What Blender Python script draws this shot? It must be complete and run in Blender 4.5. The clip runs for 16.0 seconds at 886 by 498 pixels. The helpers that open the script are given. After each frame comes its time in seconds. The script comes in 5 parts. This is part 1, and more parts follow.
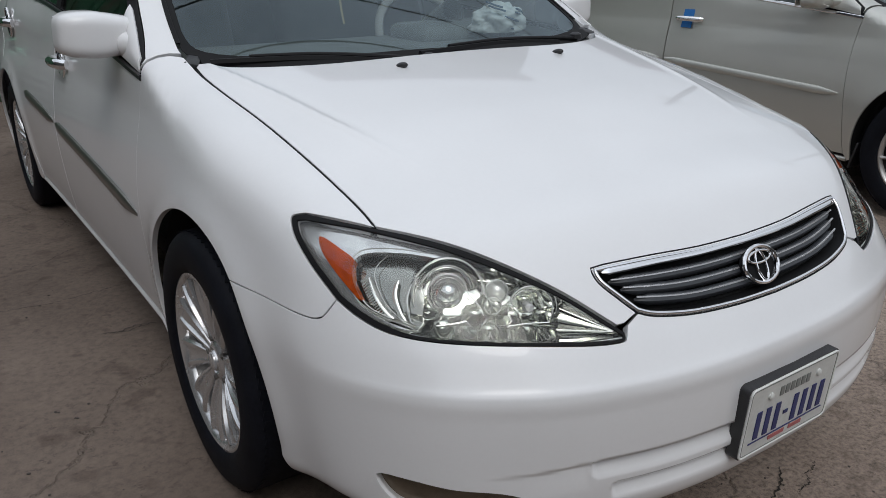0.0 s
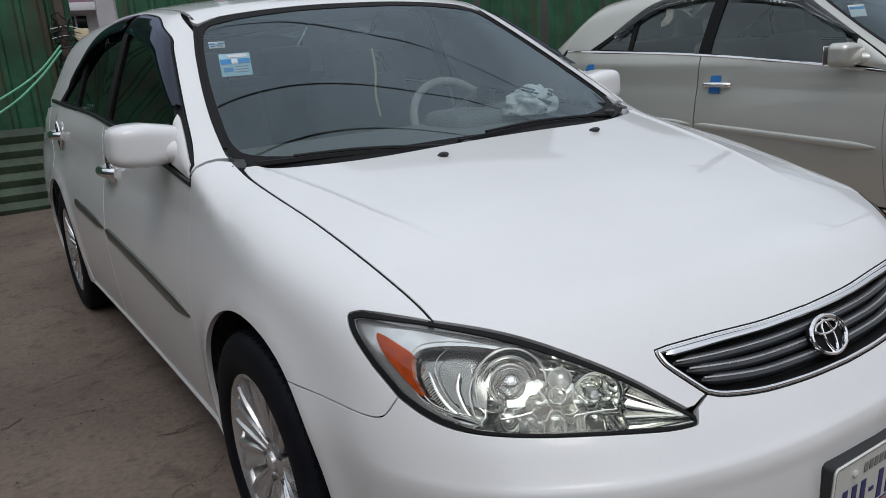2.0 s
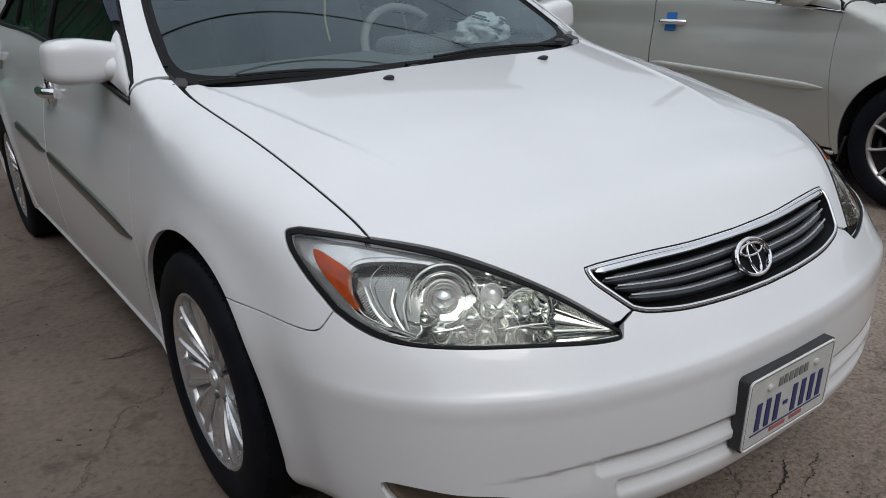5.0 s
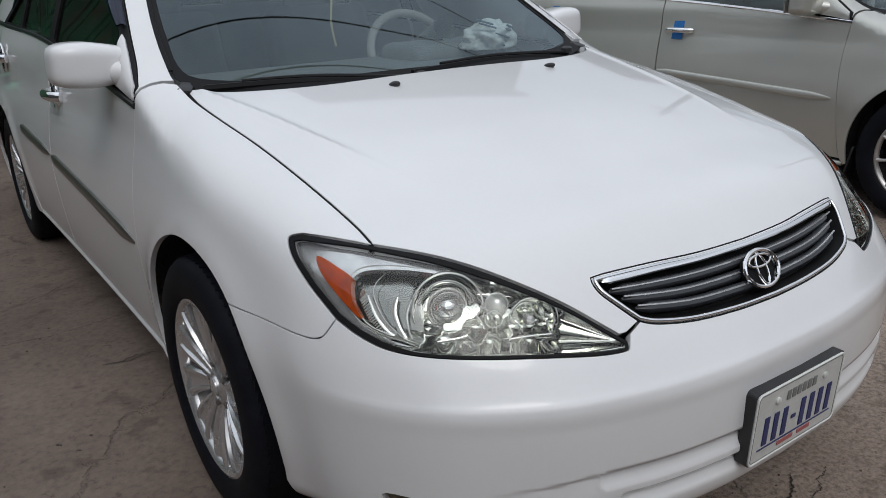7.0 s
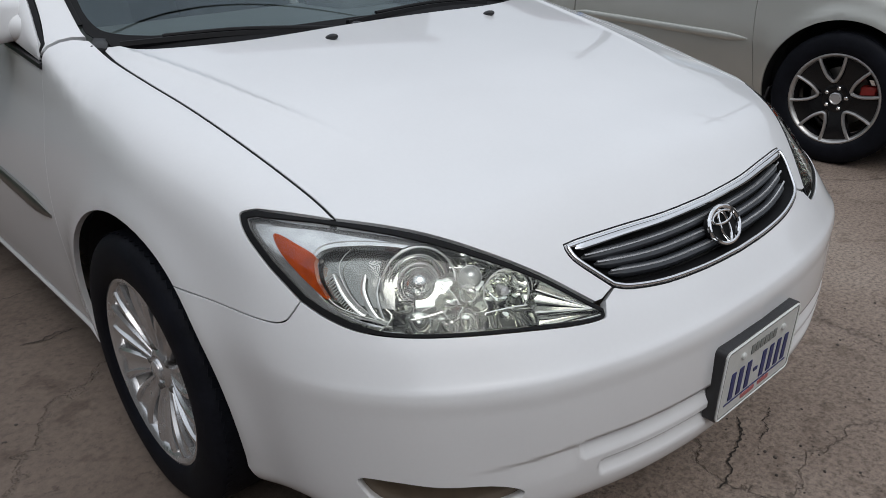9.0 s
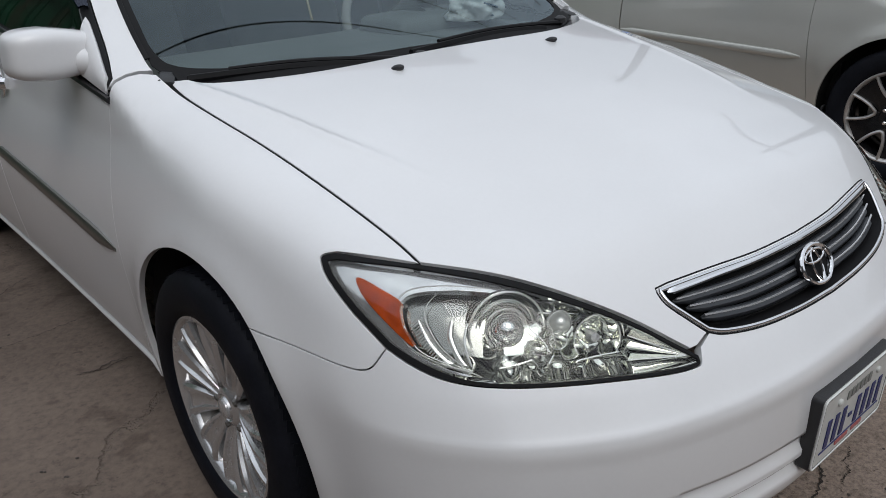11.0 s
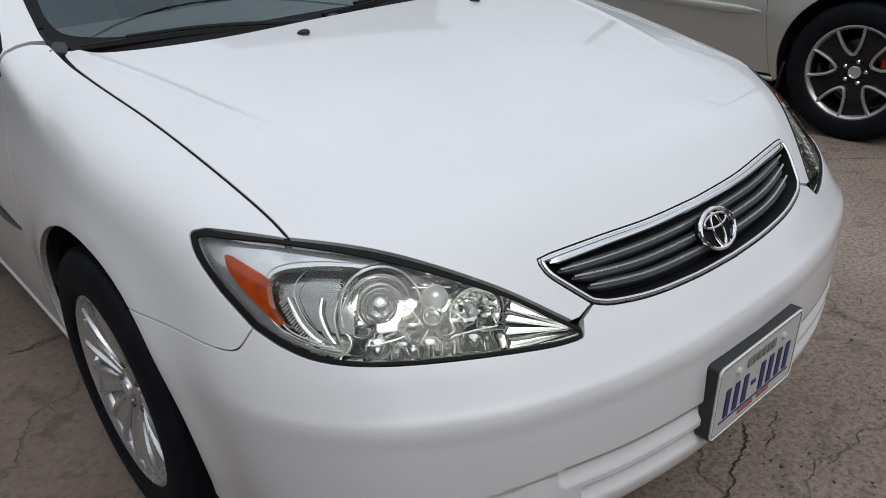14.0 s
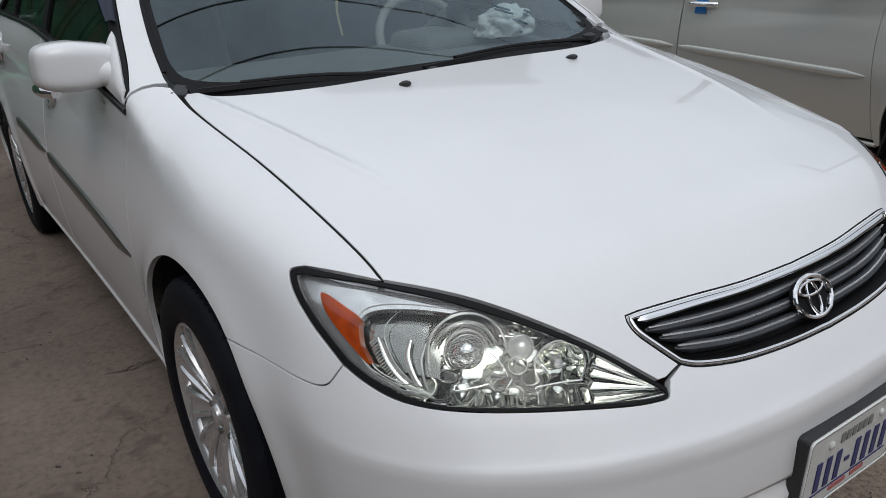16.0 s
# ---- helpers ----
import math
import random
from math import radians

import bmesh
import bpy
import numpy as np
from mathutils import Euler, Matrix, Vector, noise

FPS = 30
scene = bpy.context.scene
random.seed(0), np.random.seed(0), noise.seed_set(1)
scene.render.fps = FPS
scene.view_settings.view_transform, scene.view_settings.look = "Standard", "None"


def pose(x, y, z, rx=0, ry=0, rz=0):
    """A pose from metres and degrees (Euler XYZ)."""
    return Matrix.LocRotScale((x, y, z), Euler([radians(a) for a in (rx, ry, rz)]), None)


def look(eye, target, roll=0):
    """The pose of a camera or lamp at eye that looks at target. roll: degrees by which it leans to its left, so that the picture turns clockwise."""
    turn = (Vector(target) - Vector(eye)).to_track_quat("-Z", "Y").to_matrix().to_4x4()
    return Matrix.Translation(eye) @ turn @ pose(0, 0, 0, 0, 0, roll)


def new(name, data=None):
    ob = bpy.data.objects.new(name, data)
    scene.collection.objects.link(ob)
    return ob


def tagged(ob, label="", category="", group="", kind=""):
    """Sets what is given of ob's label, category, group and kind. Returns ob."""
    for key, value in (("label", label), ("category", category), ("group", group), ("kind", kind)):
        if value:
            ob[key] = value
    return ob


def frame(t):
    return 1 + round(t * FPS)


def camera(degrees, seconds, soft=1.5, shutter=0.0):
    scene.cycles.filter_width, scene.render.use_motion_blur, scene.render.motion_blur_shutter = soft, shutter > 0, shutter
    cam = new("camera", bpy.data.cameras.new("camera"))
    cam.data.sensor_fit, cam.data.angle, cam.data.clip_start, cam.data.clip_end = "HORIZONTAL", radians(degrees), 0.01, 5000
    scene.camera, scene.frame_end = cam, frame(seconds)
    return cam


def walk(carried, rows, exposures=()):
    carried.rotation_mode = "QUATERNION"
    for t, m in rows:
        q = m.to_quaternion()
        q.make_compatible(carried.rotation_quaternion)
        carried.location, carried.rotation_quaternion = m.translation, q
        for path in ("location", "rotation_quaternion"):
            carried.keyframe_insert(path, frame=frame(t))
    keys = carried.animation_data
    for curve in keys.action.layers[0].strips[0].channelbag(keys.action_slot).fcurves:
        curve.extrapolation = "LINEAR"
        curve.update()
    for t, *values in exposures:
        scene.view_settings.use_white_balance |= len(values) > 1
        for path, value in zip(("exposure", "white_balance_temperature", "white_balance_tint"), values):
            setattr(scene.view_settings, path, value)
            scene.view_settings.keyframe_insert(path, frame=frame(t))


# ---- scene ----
cam = camera(59.3, 16.0, soft=0.85)
PATH = [
    (0, (-1.343, -1.664, 1.244), (-0.275, -0.133, 0.525), 0.1),
    (0.5, (-1.329, -1.659, 1.251), (-0.352, -0.028, 0.632), -2.4),
    (1, (-1.345, -1.652, 1.264), (-0.311, -0.036, 0.698), -3.8),
    (1.5, (-1.361, -1.642, 1.273), (-0.322, -0.014, 0.751), -4.9),
    (2, (-1.366, -1.631, 1.271), (-0.332, -0.004, 0.738), -4.1),
    (2.5, (-1.37, -1.639, 1.255), (-0.321, -0.049, 0.645), -2.5),
    (3, (-1.364, -1.659, 1.244), (-0.26, -0.132, 0.572), -1.2),
    (3.5, (-1.357, -1.681, 1.239), (-0.27, -0.144, 0.562), -2.5),
    (6, (-1.346, -1.665, 1.229), (-0.27, -0.127, 0.537), -2.3),
    (6.5, (-1.347, -1.652, 1.226), (-0.292, -0.099, 0.535), -2.1),
    (7, (-1.338, -1.664, 1.232), (-0.26, -0.118, 0.563), -2.0),
    (7.5, (-1.34, -1.688, 1.226), (-0.275, -0.122, 0.581), -2.1),
    (8, (-1.326, -1.701, 1.221), (-0.216, -0.186, 0.533), -2.2),
    (8.5, (-1.323, -1.661, 1.227), (-0.16, -0.198, 0.514), -1.0),
    (9, (-1.362, -1.532, 1.258), (-0.143, -0.173, 0.442), -1.7),
    (9.5, (-1.393, -1.466, 1.292), (-0.229, -0.032, 0.526), -3.9),
    (12, (-1.395, -1.419, 1.292), (-0.212, -0.048, 0.443), -1.2),
    (12.5, (-1.344, -1.449, 1.284), (-0.148, -0.117, 0.393), -1.4),
    (13, (-1.252, -1.504, 1.281), (-0.045, -0.167, 0.412), -1.2),
    (13.5, (-1.214, -1.54, 1.272), (-0.035, -0.173, 0.412), -2.4),
    (14, (-1.213, -1.513, 1.274), (-0.058, -0.13, 0.406), -3.8),
    (14.5, (-1.209, -1.516, 1.274), (-0.075, -0.119, 0.4), -3.9),
    (15, (-1.22, -1.509, 1.281), (-0.127, -0.048, 0.462), -3.3),
    (15.5, (-1.238, -1.505, 1.303), (-0.202, 0.05, 0.589), -4.8),
    (16, (-1.243, -1.522, 1.287), (-0.211, 0.021, 0.543), -2.9),
]
walk(cam, [(t, look(eye, target, roll)) for t, eye, target, roll in PATH])

# ---- light: a bright, thinly clouded sky ----
world = bpy.data.worlds.new("sky")
scene.world = world
world.use_nodes = True
wn, wl = world.node_tree.nodes, world.node_tree.links
wn.clear()
sky = wn.new("ShaderNodeTexSky")
sky.sky_type, sky.sun_disc = "NISHITA", False
sky.sun_elevation, sky.sun_rotation = radians(54), radians(203)
sky.air_density, sky.dust_density, sky.ozone_density = 1.0, 4.0, 1.0
pale = wn.new("ShaderNodeHueSaturation")
pale.inputs["Saturation"].default_value = 0.45
wbg = wn.new("ShaderNodeBackground")
wbg.inputs["Strength"].default_value = 0.034
cloud = wn.new("ShaderNodeBackground")  # a thin, even veil of cloud
cloud.inputs["Color"].default_value = (0.86, 0.93, 1.02, 1)
up, rise, lift = wn.new("ShaderNodeTexCoord"), wn.new("ShaderNodeSeparateXYZ"), wn.new("ShaderNodeMapRange")
lift.inputs["To Min"].default_value, lift.inputs["To Max"].default_value = 0.22, 0.90  # an overcast sky is brightest overhead
wl.new(up.outputs["Generated"], rise.inputs[0])
wl.new(rise.outputs["Z"], lift.inputs["Value"])
drift, thick, layer = wn.new("ShaderNodeTexNoise"), wn.new("ShaderNodeMapRange"), wn.new("ShaderNodeMath")  # the veil is thicker in places
drift.inputs["Scale"].default_value, drift.inputs["Detail"].default_value, drift.inputs["Distortion"].default_value = 2.3, 6, 0.6
thick.inputs["From Min"].default_value, thick.inputs["From Max"].default_value = 0.36, 0.64
thick.inputs["To Min"].default_value, thick.inputs["To Max"].default_value = 0.80, 1.38
layer.operation = "MULTIPLY"
wl.new(up.outputs["Generated"], drift.inputs["Vector"])
wl.new(drift.outputs["Fac"], thick.inputs["Value"])
wl.new(lift.outputs[0], layer.inputs[0])
wl.new(thick.outputs[0], layer.inputs[1])
wl.new(layer.outputs[0], cloud.inputs["Strength"])
veil = wn.new("ShaderNodeAddShader")
wout = wn.new("ShaderNodeOutputWorld")
wl.new(sky.outputs[0], pale.inputs["Color"])
wl.new(pale.outputs[0], wbg.inputs["Color"])
wl.new(wbg.outputs[0], veil.inputs[0])
wl.new(cloud.outputs[0], veil.inputs[1])
wl.new(veil.outputs[0], wout.inputs["Surface"])

sun_lamp = bpy.data.lights.new("sun", "SUN")
sun_lamp.energy, sun_lamp.angle, sun_lamp.color = 0.6, radians(30), (1.0, 0.98, 0.95)
sun_ob = new("sun", sun_lamp)
sun_ob.matrix_world = look((-2.9, -6.9, 10.3), (0, 0, 0))
scene.view_settings.exposure = -0.09


# ---- materials ----
def material(name, base, rough=0.5, metal=0.0, coat=0.0, coat_rough=0.03, vary=0.0, scale=8.0, fine=0.0, fine_scale=120.0, bump=0.0, bump_scale=200.0, spec=0.5, rvary=0.0):
    """A surface with variation at two scales: broad stains (vary, scale) and grain (fine, fine_scale), and fine relief (bump)."""
    m = bpy.data.materials.new(name)
    m.use_nodes = True
    n, l = m.node_tree.nodes, m.node_tree.links
    b = n["Principled BSDF"]
    b.inputs["Base Color"].default_value = (*base, 1)
    b.inputs["Roughness"].default_value, b.inputs["Metallic"].default_value = rough, metal
    b.inputs["Coat Weight"].default_value, b.inputs["Coat Roughness"].default_value = coat, coat_rough
    b.inputs["Specular IOR Level"].default_value = spec
    tc = n.new("ShaderNodeTexCoord")
    if vary or fine or rvary:
        big, small = n.new("ShaderNodeTexNoise"), n.new("ShaderNodeTexNoise")
        big.inputs["Scale"].default_value, big.inputs["Detail"].default_value = scale, 6
        small.inputs["Scale"].default_value, small.inputs["Detail"].default_value = fine_scale, 4
        l.new(tc.outputs["Object"], big.inputs["Vector"])
        l.new(tc.outputs["Object"], small.inputs["Vector"])
        lows, highs = n.new("ShaderNodeMapRange"), n.new("ShaderNodeMapRange")
        for node, src, amount in ((lows, big, vary), (highs, small, fine)):
            node.inputs["From Min"].default_value, node.inputs["From Max"].default_value = 0.3, 0.7
            node.inputs["To Min"].default_value, node.inputs["To Max"].default_value = 1 - amount, 1 + amount
            l.new(src.outputs["Fac"], node.inputs["Value"])
        mul = n.new("ShaderNodeMath")
        mul.operation = "MULTIPLY"
        l.new(lows.outputs[0], mul.inputs[0])
        l.new(highs.outputs[0], mul.inputs[1])
        tint = n.new("ShaderNodeVectorMath")
        tint.operation = "SCALE"
        tint.inputs[0].default_value = base
        l.new(mul.outputs[0], tint.inputs["Scale"])
        l.new(tint.outputs[0], b.inputs["Base Color"])
        if rvary:
            rr = n.new("ShaderNodeMapRange")
            rr.inputs["From Min"].default_value, rr.inputs["From Max"].default_value = 0.3, 0.7
            rr.inputs["To Min"].default_value, rr.inputs["To Max"].default_value = max(rough - rvary, 0.02), rough + rvary
            l.new(big.outputs["Fac"], rr.inputs["Value"])
            l.new(rr.outputs[0], b.inputs["Roughness"])
    if bump:
        grain, relief = n.new("ShaderNodeTexNoise"), n.new("ShaderNodeBump")
        grain.inputs["Scale"].default_value, grain.inputs["Detail"].default_value = bump_scale, 3
        relief.inputs["Strength"].default_value, relief.inputs["Distance"].default_value = bump, 0.002
        l.new(tc.outputs["Object"], grain.inputs["Vector"])
        l.new(grain.outputs["Fac"], relief.inputs["Height"])
        l.new(relief.outputs[0], b.inputs["Normal"])
    return m


def glass(name, tint, gloss=1.0, ior=1.5, rough=0.0):
    """A thin pane: tinted see-through, with a mirror sheen that grows towards grazing."""
    m = bpy.data.materials.new(name)
    m.use_nodes = True
    n, l = m.node_tree.nodes, m.node_tree.links
    n.clear()
    clear, shine, mix, fres, out = (n.new("ShaderNode" + k) for k in ("BsdfTransparent", "BsdfGlossy", "MixShader", "Fresnel", "OutputMaterial"))
    clear.inputs["Color"].default_value = (*tint, 1)
    shine.inputs["Roughness"].default_value = rough
    shine.inputs["Color"].default_value = (*gloss, 1) if isinstance(gloss, tuple) else (gloss, gloss, gloss, 1)
    fres.inputs["IOR"].default_value = ior
    l.new(fres.outputs[0], mix.inputs["Fac"])
    l.new(clear.outputs[0], mix.inputs[1])
    l.new(shine.outputs[0], mix.inputs[2])
    l.new(mix.outputs[0], out.inputs["Surface"])
    return m


WHITE = material("white_paint", (0.78, 0.785, 0.80), 0.38, coat=1.0, coat_rough=0.04, vary=0.012, scale=5, fine=0.006)
SILVER = material("silver_paint", (0.54, 0.54, 0.50), 0.34, metal=0.60, coat=1.0, coat_rough=0.03, vary=0.02, scale=4, fine=0.03, fine_scale=900)
BLACK = material("black_plastic", (0.018, 0.018, 0.02), 0.45, vary=0.2, bump=0.15, bump_scale=700)
SATIN = material("satin_black_trim", (0.012, 0.012, 0.014), 0.3, vary=0.15)
DARK = material("dark_underbody", (0.010, 0.010, 0.010), 0.9, vary=0.3)
GASKET = material("black_gasket", (0.007, 0.007, 0.008), 0.65, vary=0.2, spec=0.2)
RUBBER = material("tyre_rubber", (0.0075, 0.0083, 0.0120), 0.6, spec=0.10, vary=0.25, scale=14, fine=0.15, bump=0.25, bump_scale=300)
CHROME = material("chrome", (0.88, 0.88, 0.89), 0.06, metal=1.0, vary=0.02, rvary=0.03)
ALLOY = material("alloy", (0.66, 0.66, 0.67), 0.24, metal=0.8, vary=0.06, scale=20, rvary=0.06)
MACHINED = material("machined_alloy", (0.50, 0.49, 0.48), 0.34, metal=0.85, vary=0.08, scale=40)
# chrome with the ground's dark reflection put into its colour
CUP_SHADE_CHROME = material("shaded_chrome", (0.06, 0.065, 0.07), 0.12, metal=0.8, vary=0.1, scale=30)
DULL = material("dull_metal", (0.22, 0.21, 0.20), 0.45, metal=0.9, vary=0.2, scale=25)
MESH = material("grille_grey", (0.034, 0.037, 0.043), 0.34, vary=0.1, bump=0.1)
SILVER_TRIM = material("silver_trim", (0.66, 0.66, 0.67), 0.26, metal=0.7, rvary=0.05)
FACETS = material("faceted_reflector", (0.74, 0.75, 0.69), 0.05, metal=1.0, vary=0.06, scale=40, rvary=0.03)
LAMP_CHROME = material("lamp_chrome", (0.74, 0.75, 0.71), 0.06, metal=1.0, vary=0.05, scale=30, rvary=0.03)
SHROUD = material("projector_shroud", (0.40, 0.405, 0.39), 0.07, metal=1.0, vary=0.10, scale=40, rvary=0.03)
AMBER = material("amber_lens", (0.44, 0.062, 0.003), 0.22, spec=0.3, vary=0.3, scale=45, bump=0.4, bump_scale=90)
BRIGHT = material("bright_ring", (0.90, 0.91, 0.89), 0.16, metal=0.7, vary=0.04, scale=40)
SMOKED = material("smoked_reflector", (0.30, 0.305, 0.29), 0.10, metal=0.88, vary=0.12, scale=30, bump=0.25, bump_scale=30)
BEZEL = material("satin_bezel", (0.70, 0.705, 0.71), 0.12, metal=0.78, vary=0.10, scale=24, rvary=0.06)
DOME = material("side_lamp_dome", (0.62, 0.63, 0.60), 0.10, metal=0.5, coat=1.0, vary=0.1, scale=40)
LENS = glass("clear_lens", (0.96, 0.97, 0.96), 1.0, 1.45)
PANE = glass("window_glass", (0.09, 0.115, 0.11), 0.9, 1.5)
SCREEN = glass("windscreen_glass", (0.74, 0.84, 0.85), (0.78, 0.92, 1.0), 1.72)
PANE_LIGHT = glass("pale_window_glass", (0.80, 0.86, 0.83), (0.85, 0.95, 0.97), 1.85)
PROJECTOR = material("projector_glass", (0.50, 0.52, 0.53), 0.03, metal=1.0, coat=1.0, coat_rough=0.02, vary=0.1, scale=30)
VISOR = glass("smoked_visor", (0.12, 0.125, 0.16), (0.58, 0.63, 0.80), 1.6, 0.05)
SUN_STRIP = glass("tinted_strip", (0.45, 0.50, 0.62), (0.80, 0.88, 1.0), 1.3)
PLATE_WHITE = material("plate_white", (0.60, 0.61, 0.59), 0.3, vary=0.06, scale=30, fine=0.03)
PLATE_RIM = material("plate_rim", (0.80, 0.81, 0.80), 0.3)
PLATE_BLUE = material("plate_blue", (0.020, 0.028, 0.13), 0.4, vary=0.15, scale=60)
PLATE_RED = material("plate_red", (0.42, 0.12, 0.12), 0.4)
PLATE_GREY = material("plate_grey", (0.20, 0.21, 0.20), 0.4)
CLOTH = material("grey_upholstery", (0.30, 0.29, 0.27), 0.9, vary=0.1, bump=0.3, bump_scale=400)
DASH = material("dashboard_grey", (0.15, 0.16, 0.155), 0.7, vary=0.12)
TOWEL = material("towel_white", (0.66, 0.69, 0.68), 0.95, vary=0.15, scale=40, bump=0.5, bump_scale=250)
TOWEL_DARK = material("towel_print", (0.08, 0.14, 0.20), 0.95)
PERMIT = material("permit_blue", (0.36, 0.56, 0.66), 0.6, vary=0.08, scale=60)
PAPER = material("paper_white", (0.72, 0.74, 0.74), 0.7, vary=0.05, scale=40)
BLUE = material("blue_tape", (0.010, 0.14, 0.42), 0.55, vary=0.08, scale=50)
BLUE_INK = material("blue_ink", (0.03, 0.25, 0.55), 0.6)
RED = material("red_caliper", (0.42, 0.03, 0.02), 0.4, vary=0.1, scale=40)
GLOSS_BLACK = material("gloss_black", (0.008, 0.008, 0.009), 0.25, coat=0.15, spec=0.3, vary=0.2)
STRING = material("beige_cord", (0.55, 0.45, 0.28), 0.8)


# ---- mesh helpers ----
def mesh_object(name, verts, faces, mat, parent=None, label="", normals=None, smooth=True):
    me = bpy.data.meshes.new(name)
    me.from_pydata([tuple(v) for v in verts], [], faces)
    me.materials.append(mat)
    me.polygons.foreach_set("use_smooth", [smooth] * len(me.polygons))
    if normals is not None:
        me.normals_split_custom_set_from_vertices([tuple(v) for v in normals])
    me.update()
    ob = new(name, me)
    ob.parent = parent
    return tagged(ob, label) if label else ob


def part(name, bm, mat, parent=None, label="", smooth=True, sharp=40):
    me = bpy.data.meshes.new(name)
    bmesh.ops.recalc_face_normals(bm, faces=bm.faces[:])
    bm.to_mesh(me)
    bm.free()
    me.materials.append(mat)
    me.polygons.foreach_set("use_smooth", [smooth] * len(me.polygons))
    if smooth:
        me.set_sharp_from_angle(angle=radians(sharp))
    ob = new(name, me)
    ob.parent = parent
    return tagged(ob, label) if label else ob


def block(sx, sy, sz, m=None, bevel=0.0, seg=2):
    bm = bmesh.new()
    bmesh.ops.create_cube(bm, size=1, matrix=Matrix.Diagonal((sx, sy, sz, 1)))
    if bevel:
        bmesh.ops.bevel(bm, geom=bm.edges[:], offset=bevel, segments=seg, affect="EDGES", profile=0.5)
    if m is not None:
        bm.transform(m)
    return bm


def lathe(profile, n=64, m=None, closed=False):
    """A ring round the x axis from (radius, x) pairs."""
    bm = bmesh.new()
    rings = [[bm.verts.new((x, r * math.cos(2 * math.pi * k / n), r * math.sin(2 * math.pi * k / n))) for k in range(n)] for r, x in profile]
    pairs = list(zip(rings, rings[1:])) + ([(rings[-1], rings[0])] if closed else [])
    for a, b in pairs:
        for k in range(n):
            bm.faces.new((a[k], a[(k + 1) % n], b[(k + 1) % n], b[k]))
    if m is not None:
        bm.transform(m)
    return bm


def smooth_path(points, per=8, closed=False):
    """A Catmull-Rom line through the points."""
    p = [np.array(q, float) for q in points]
    n, out = len(p), []
    for k in range(n if closed else n - 1):
        a, b, c, d = (p[(k + j) % n] if closed else p[min(max(k + j, 0), n - 1)] for j in (-1, 0, 1, 2))
        for s in range(per):
            t = s / per
            out.append(0.5 * (2 * b + (c - a) * t + (2 * a - 5 * b + 4 * c - d) * t * t + (3 * b - a - 3 * c + d) * t ** 3))
    return out if closed else out + [p[-1]]


def tube(points, radius, n=8, flat=1.0, taper=None, caps=True):
    """A round rod along the points; flat squashes it along its second axis."""
    bm = bmesh.new()
    pts = [Vector(p) for p in points]
    rings, up = [], None
    for k, p in enumerate(pts):
        d = (pts[min(k + 1, len(pts) - 1)] - pts[max(k - 1, 0)]).normalized()
        if up is None:
            up = d.orthogonal().normalized() if abs(d.z) > 0.9 else Vector((0, 0, 1))
        up = (up - d * up.dot(d)).normalized()
        side = d.cross(up)
        r = radius * (taper(k / (len(pts) - 1)) if taper else 1)
        rings.append([bm.verts.new(p + r * (math.cos(2 * math.pi * j / n) * side + flat * math.sin(2 * math.pi * j / n) * up)) for j in range(n)])
    for a, b in zip(rings, rings[1:]):
        for j in range(n):
            bm.faces.new((a[j], a[(j + 1) % n], b[(j + 1) % n], b[j]))
    if caps:
        bm.faces.new(rings[0]), bm.faces.new(rings[-1])
    return bm


def ring_tube(points, radius, n=8):
    """A closed rod."""
    bm = bmesh.new()
    pts = [Vector(p) for p in points]
    mid = sum(pts, Vector()) / len(pts)
    axis = sum(((a - mid).cross(b - mid) for a, b in zip(pts, pts[1:] + pts[:1])), Vector()).normalized()
    rings = []
    for k, p in enumerate(pts):
        d = (pts[(k + 1) % len(pts)] - pts[k - 1]).normalized()
        side = d.cross(axis).normalized()
        rings.append([bm.verts.new(p + radius * (math.cos(2 * math.pi * j / n) * side + math.sin(2 * math.pi * j / n) * axis)) for j in range(n)])
    for a, b in zip(rings, rings[1:] + rings[:1]):
        for j in range(n):
            bm.faces.new((a[j], a[(j + 1) % n], b[(j + 1) % n], b[j]))
    return bm


# ---- the saloon's form: its skin is where body() or cabin() is zero; y = 0 at the front axle, the nose towards -y ----
def curve1(x, xs, ys):
    """A smooth curve through the knots, with no overshoot to speak of."""
    xs, ys = np.asarray(xs, float), np.asarray(ys, float)
    d = np.diff(ys) / np.diff(xs)
    m = np.r_[d[0], (d[1:] * np.diff(xs)[:-1] + d[:-1] * np.diff(xs)[1:]) / (xs[2:] - xs[:-2]), d[-1]]
    x = np.clip(x, xs[0], xs[-1])
    n = np.clip(np.searchsorted(xs, x) - 1, 0, len(xs) - 2)
    h = xs[n + 1] - xs[n]
    t = (x - xs[n]) / h
    return ((1 + 2 * t) * (1 - t) ** 2 * ys[n] + t * (1 - t) ** 2 * h * m[n]
            + t * t * (3 - 2 * t) * ys[n + 1] - t * t * (1 - t) * h * m[n + 1])


def smax(a, b, k):
    h = np.maximum(k - np.abs(a - b), 0) / k
    return np.maximum(a, b) + h * h * k / 4


def step01(x, a, b):
    t = np.clip((x - a) / (b - a), 0, 1)
    return t * t * (3 - 2 * t)


WHEELS = ((0.0, 0.322), (2.72, 0.322))


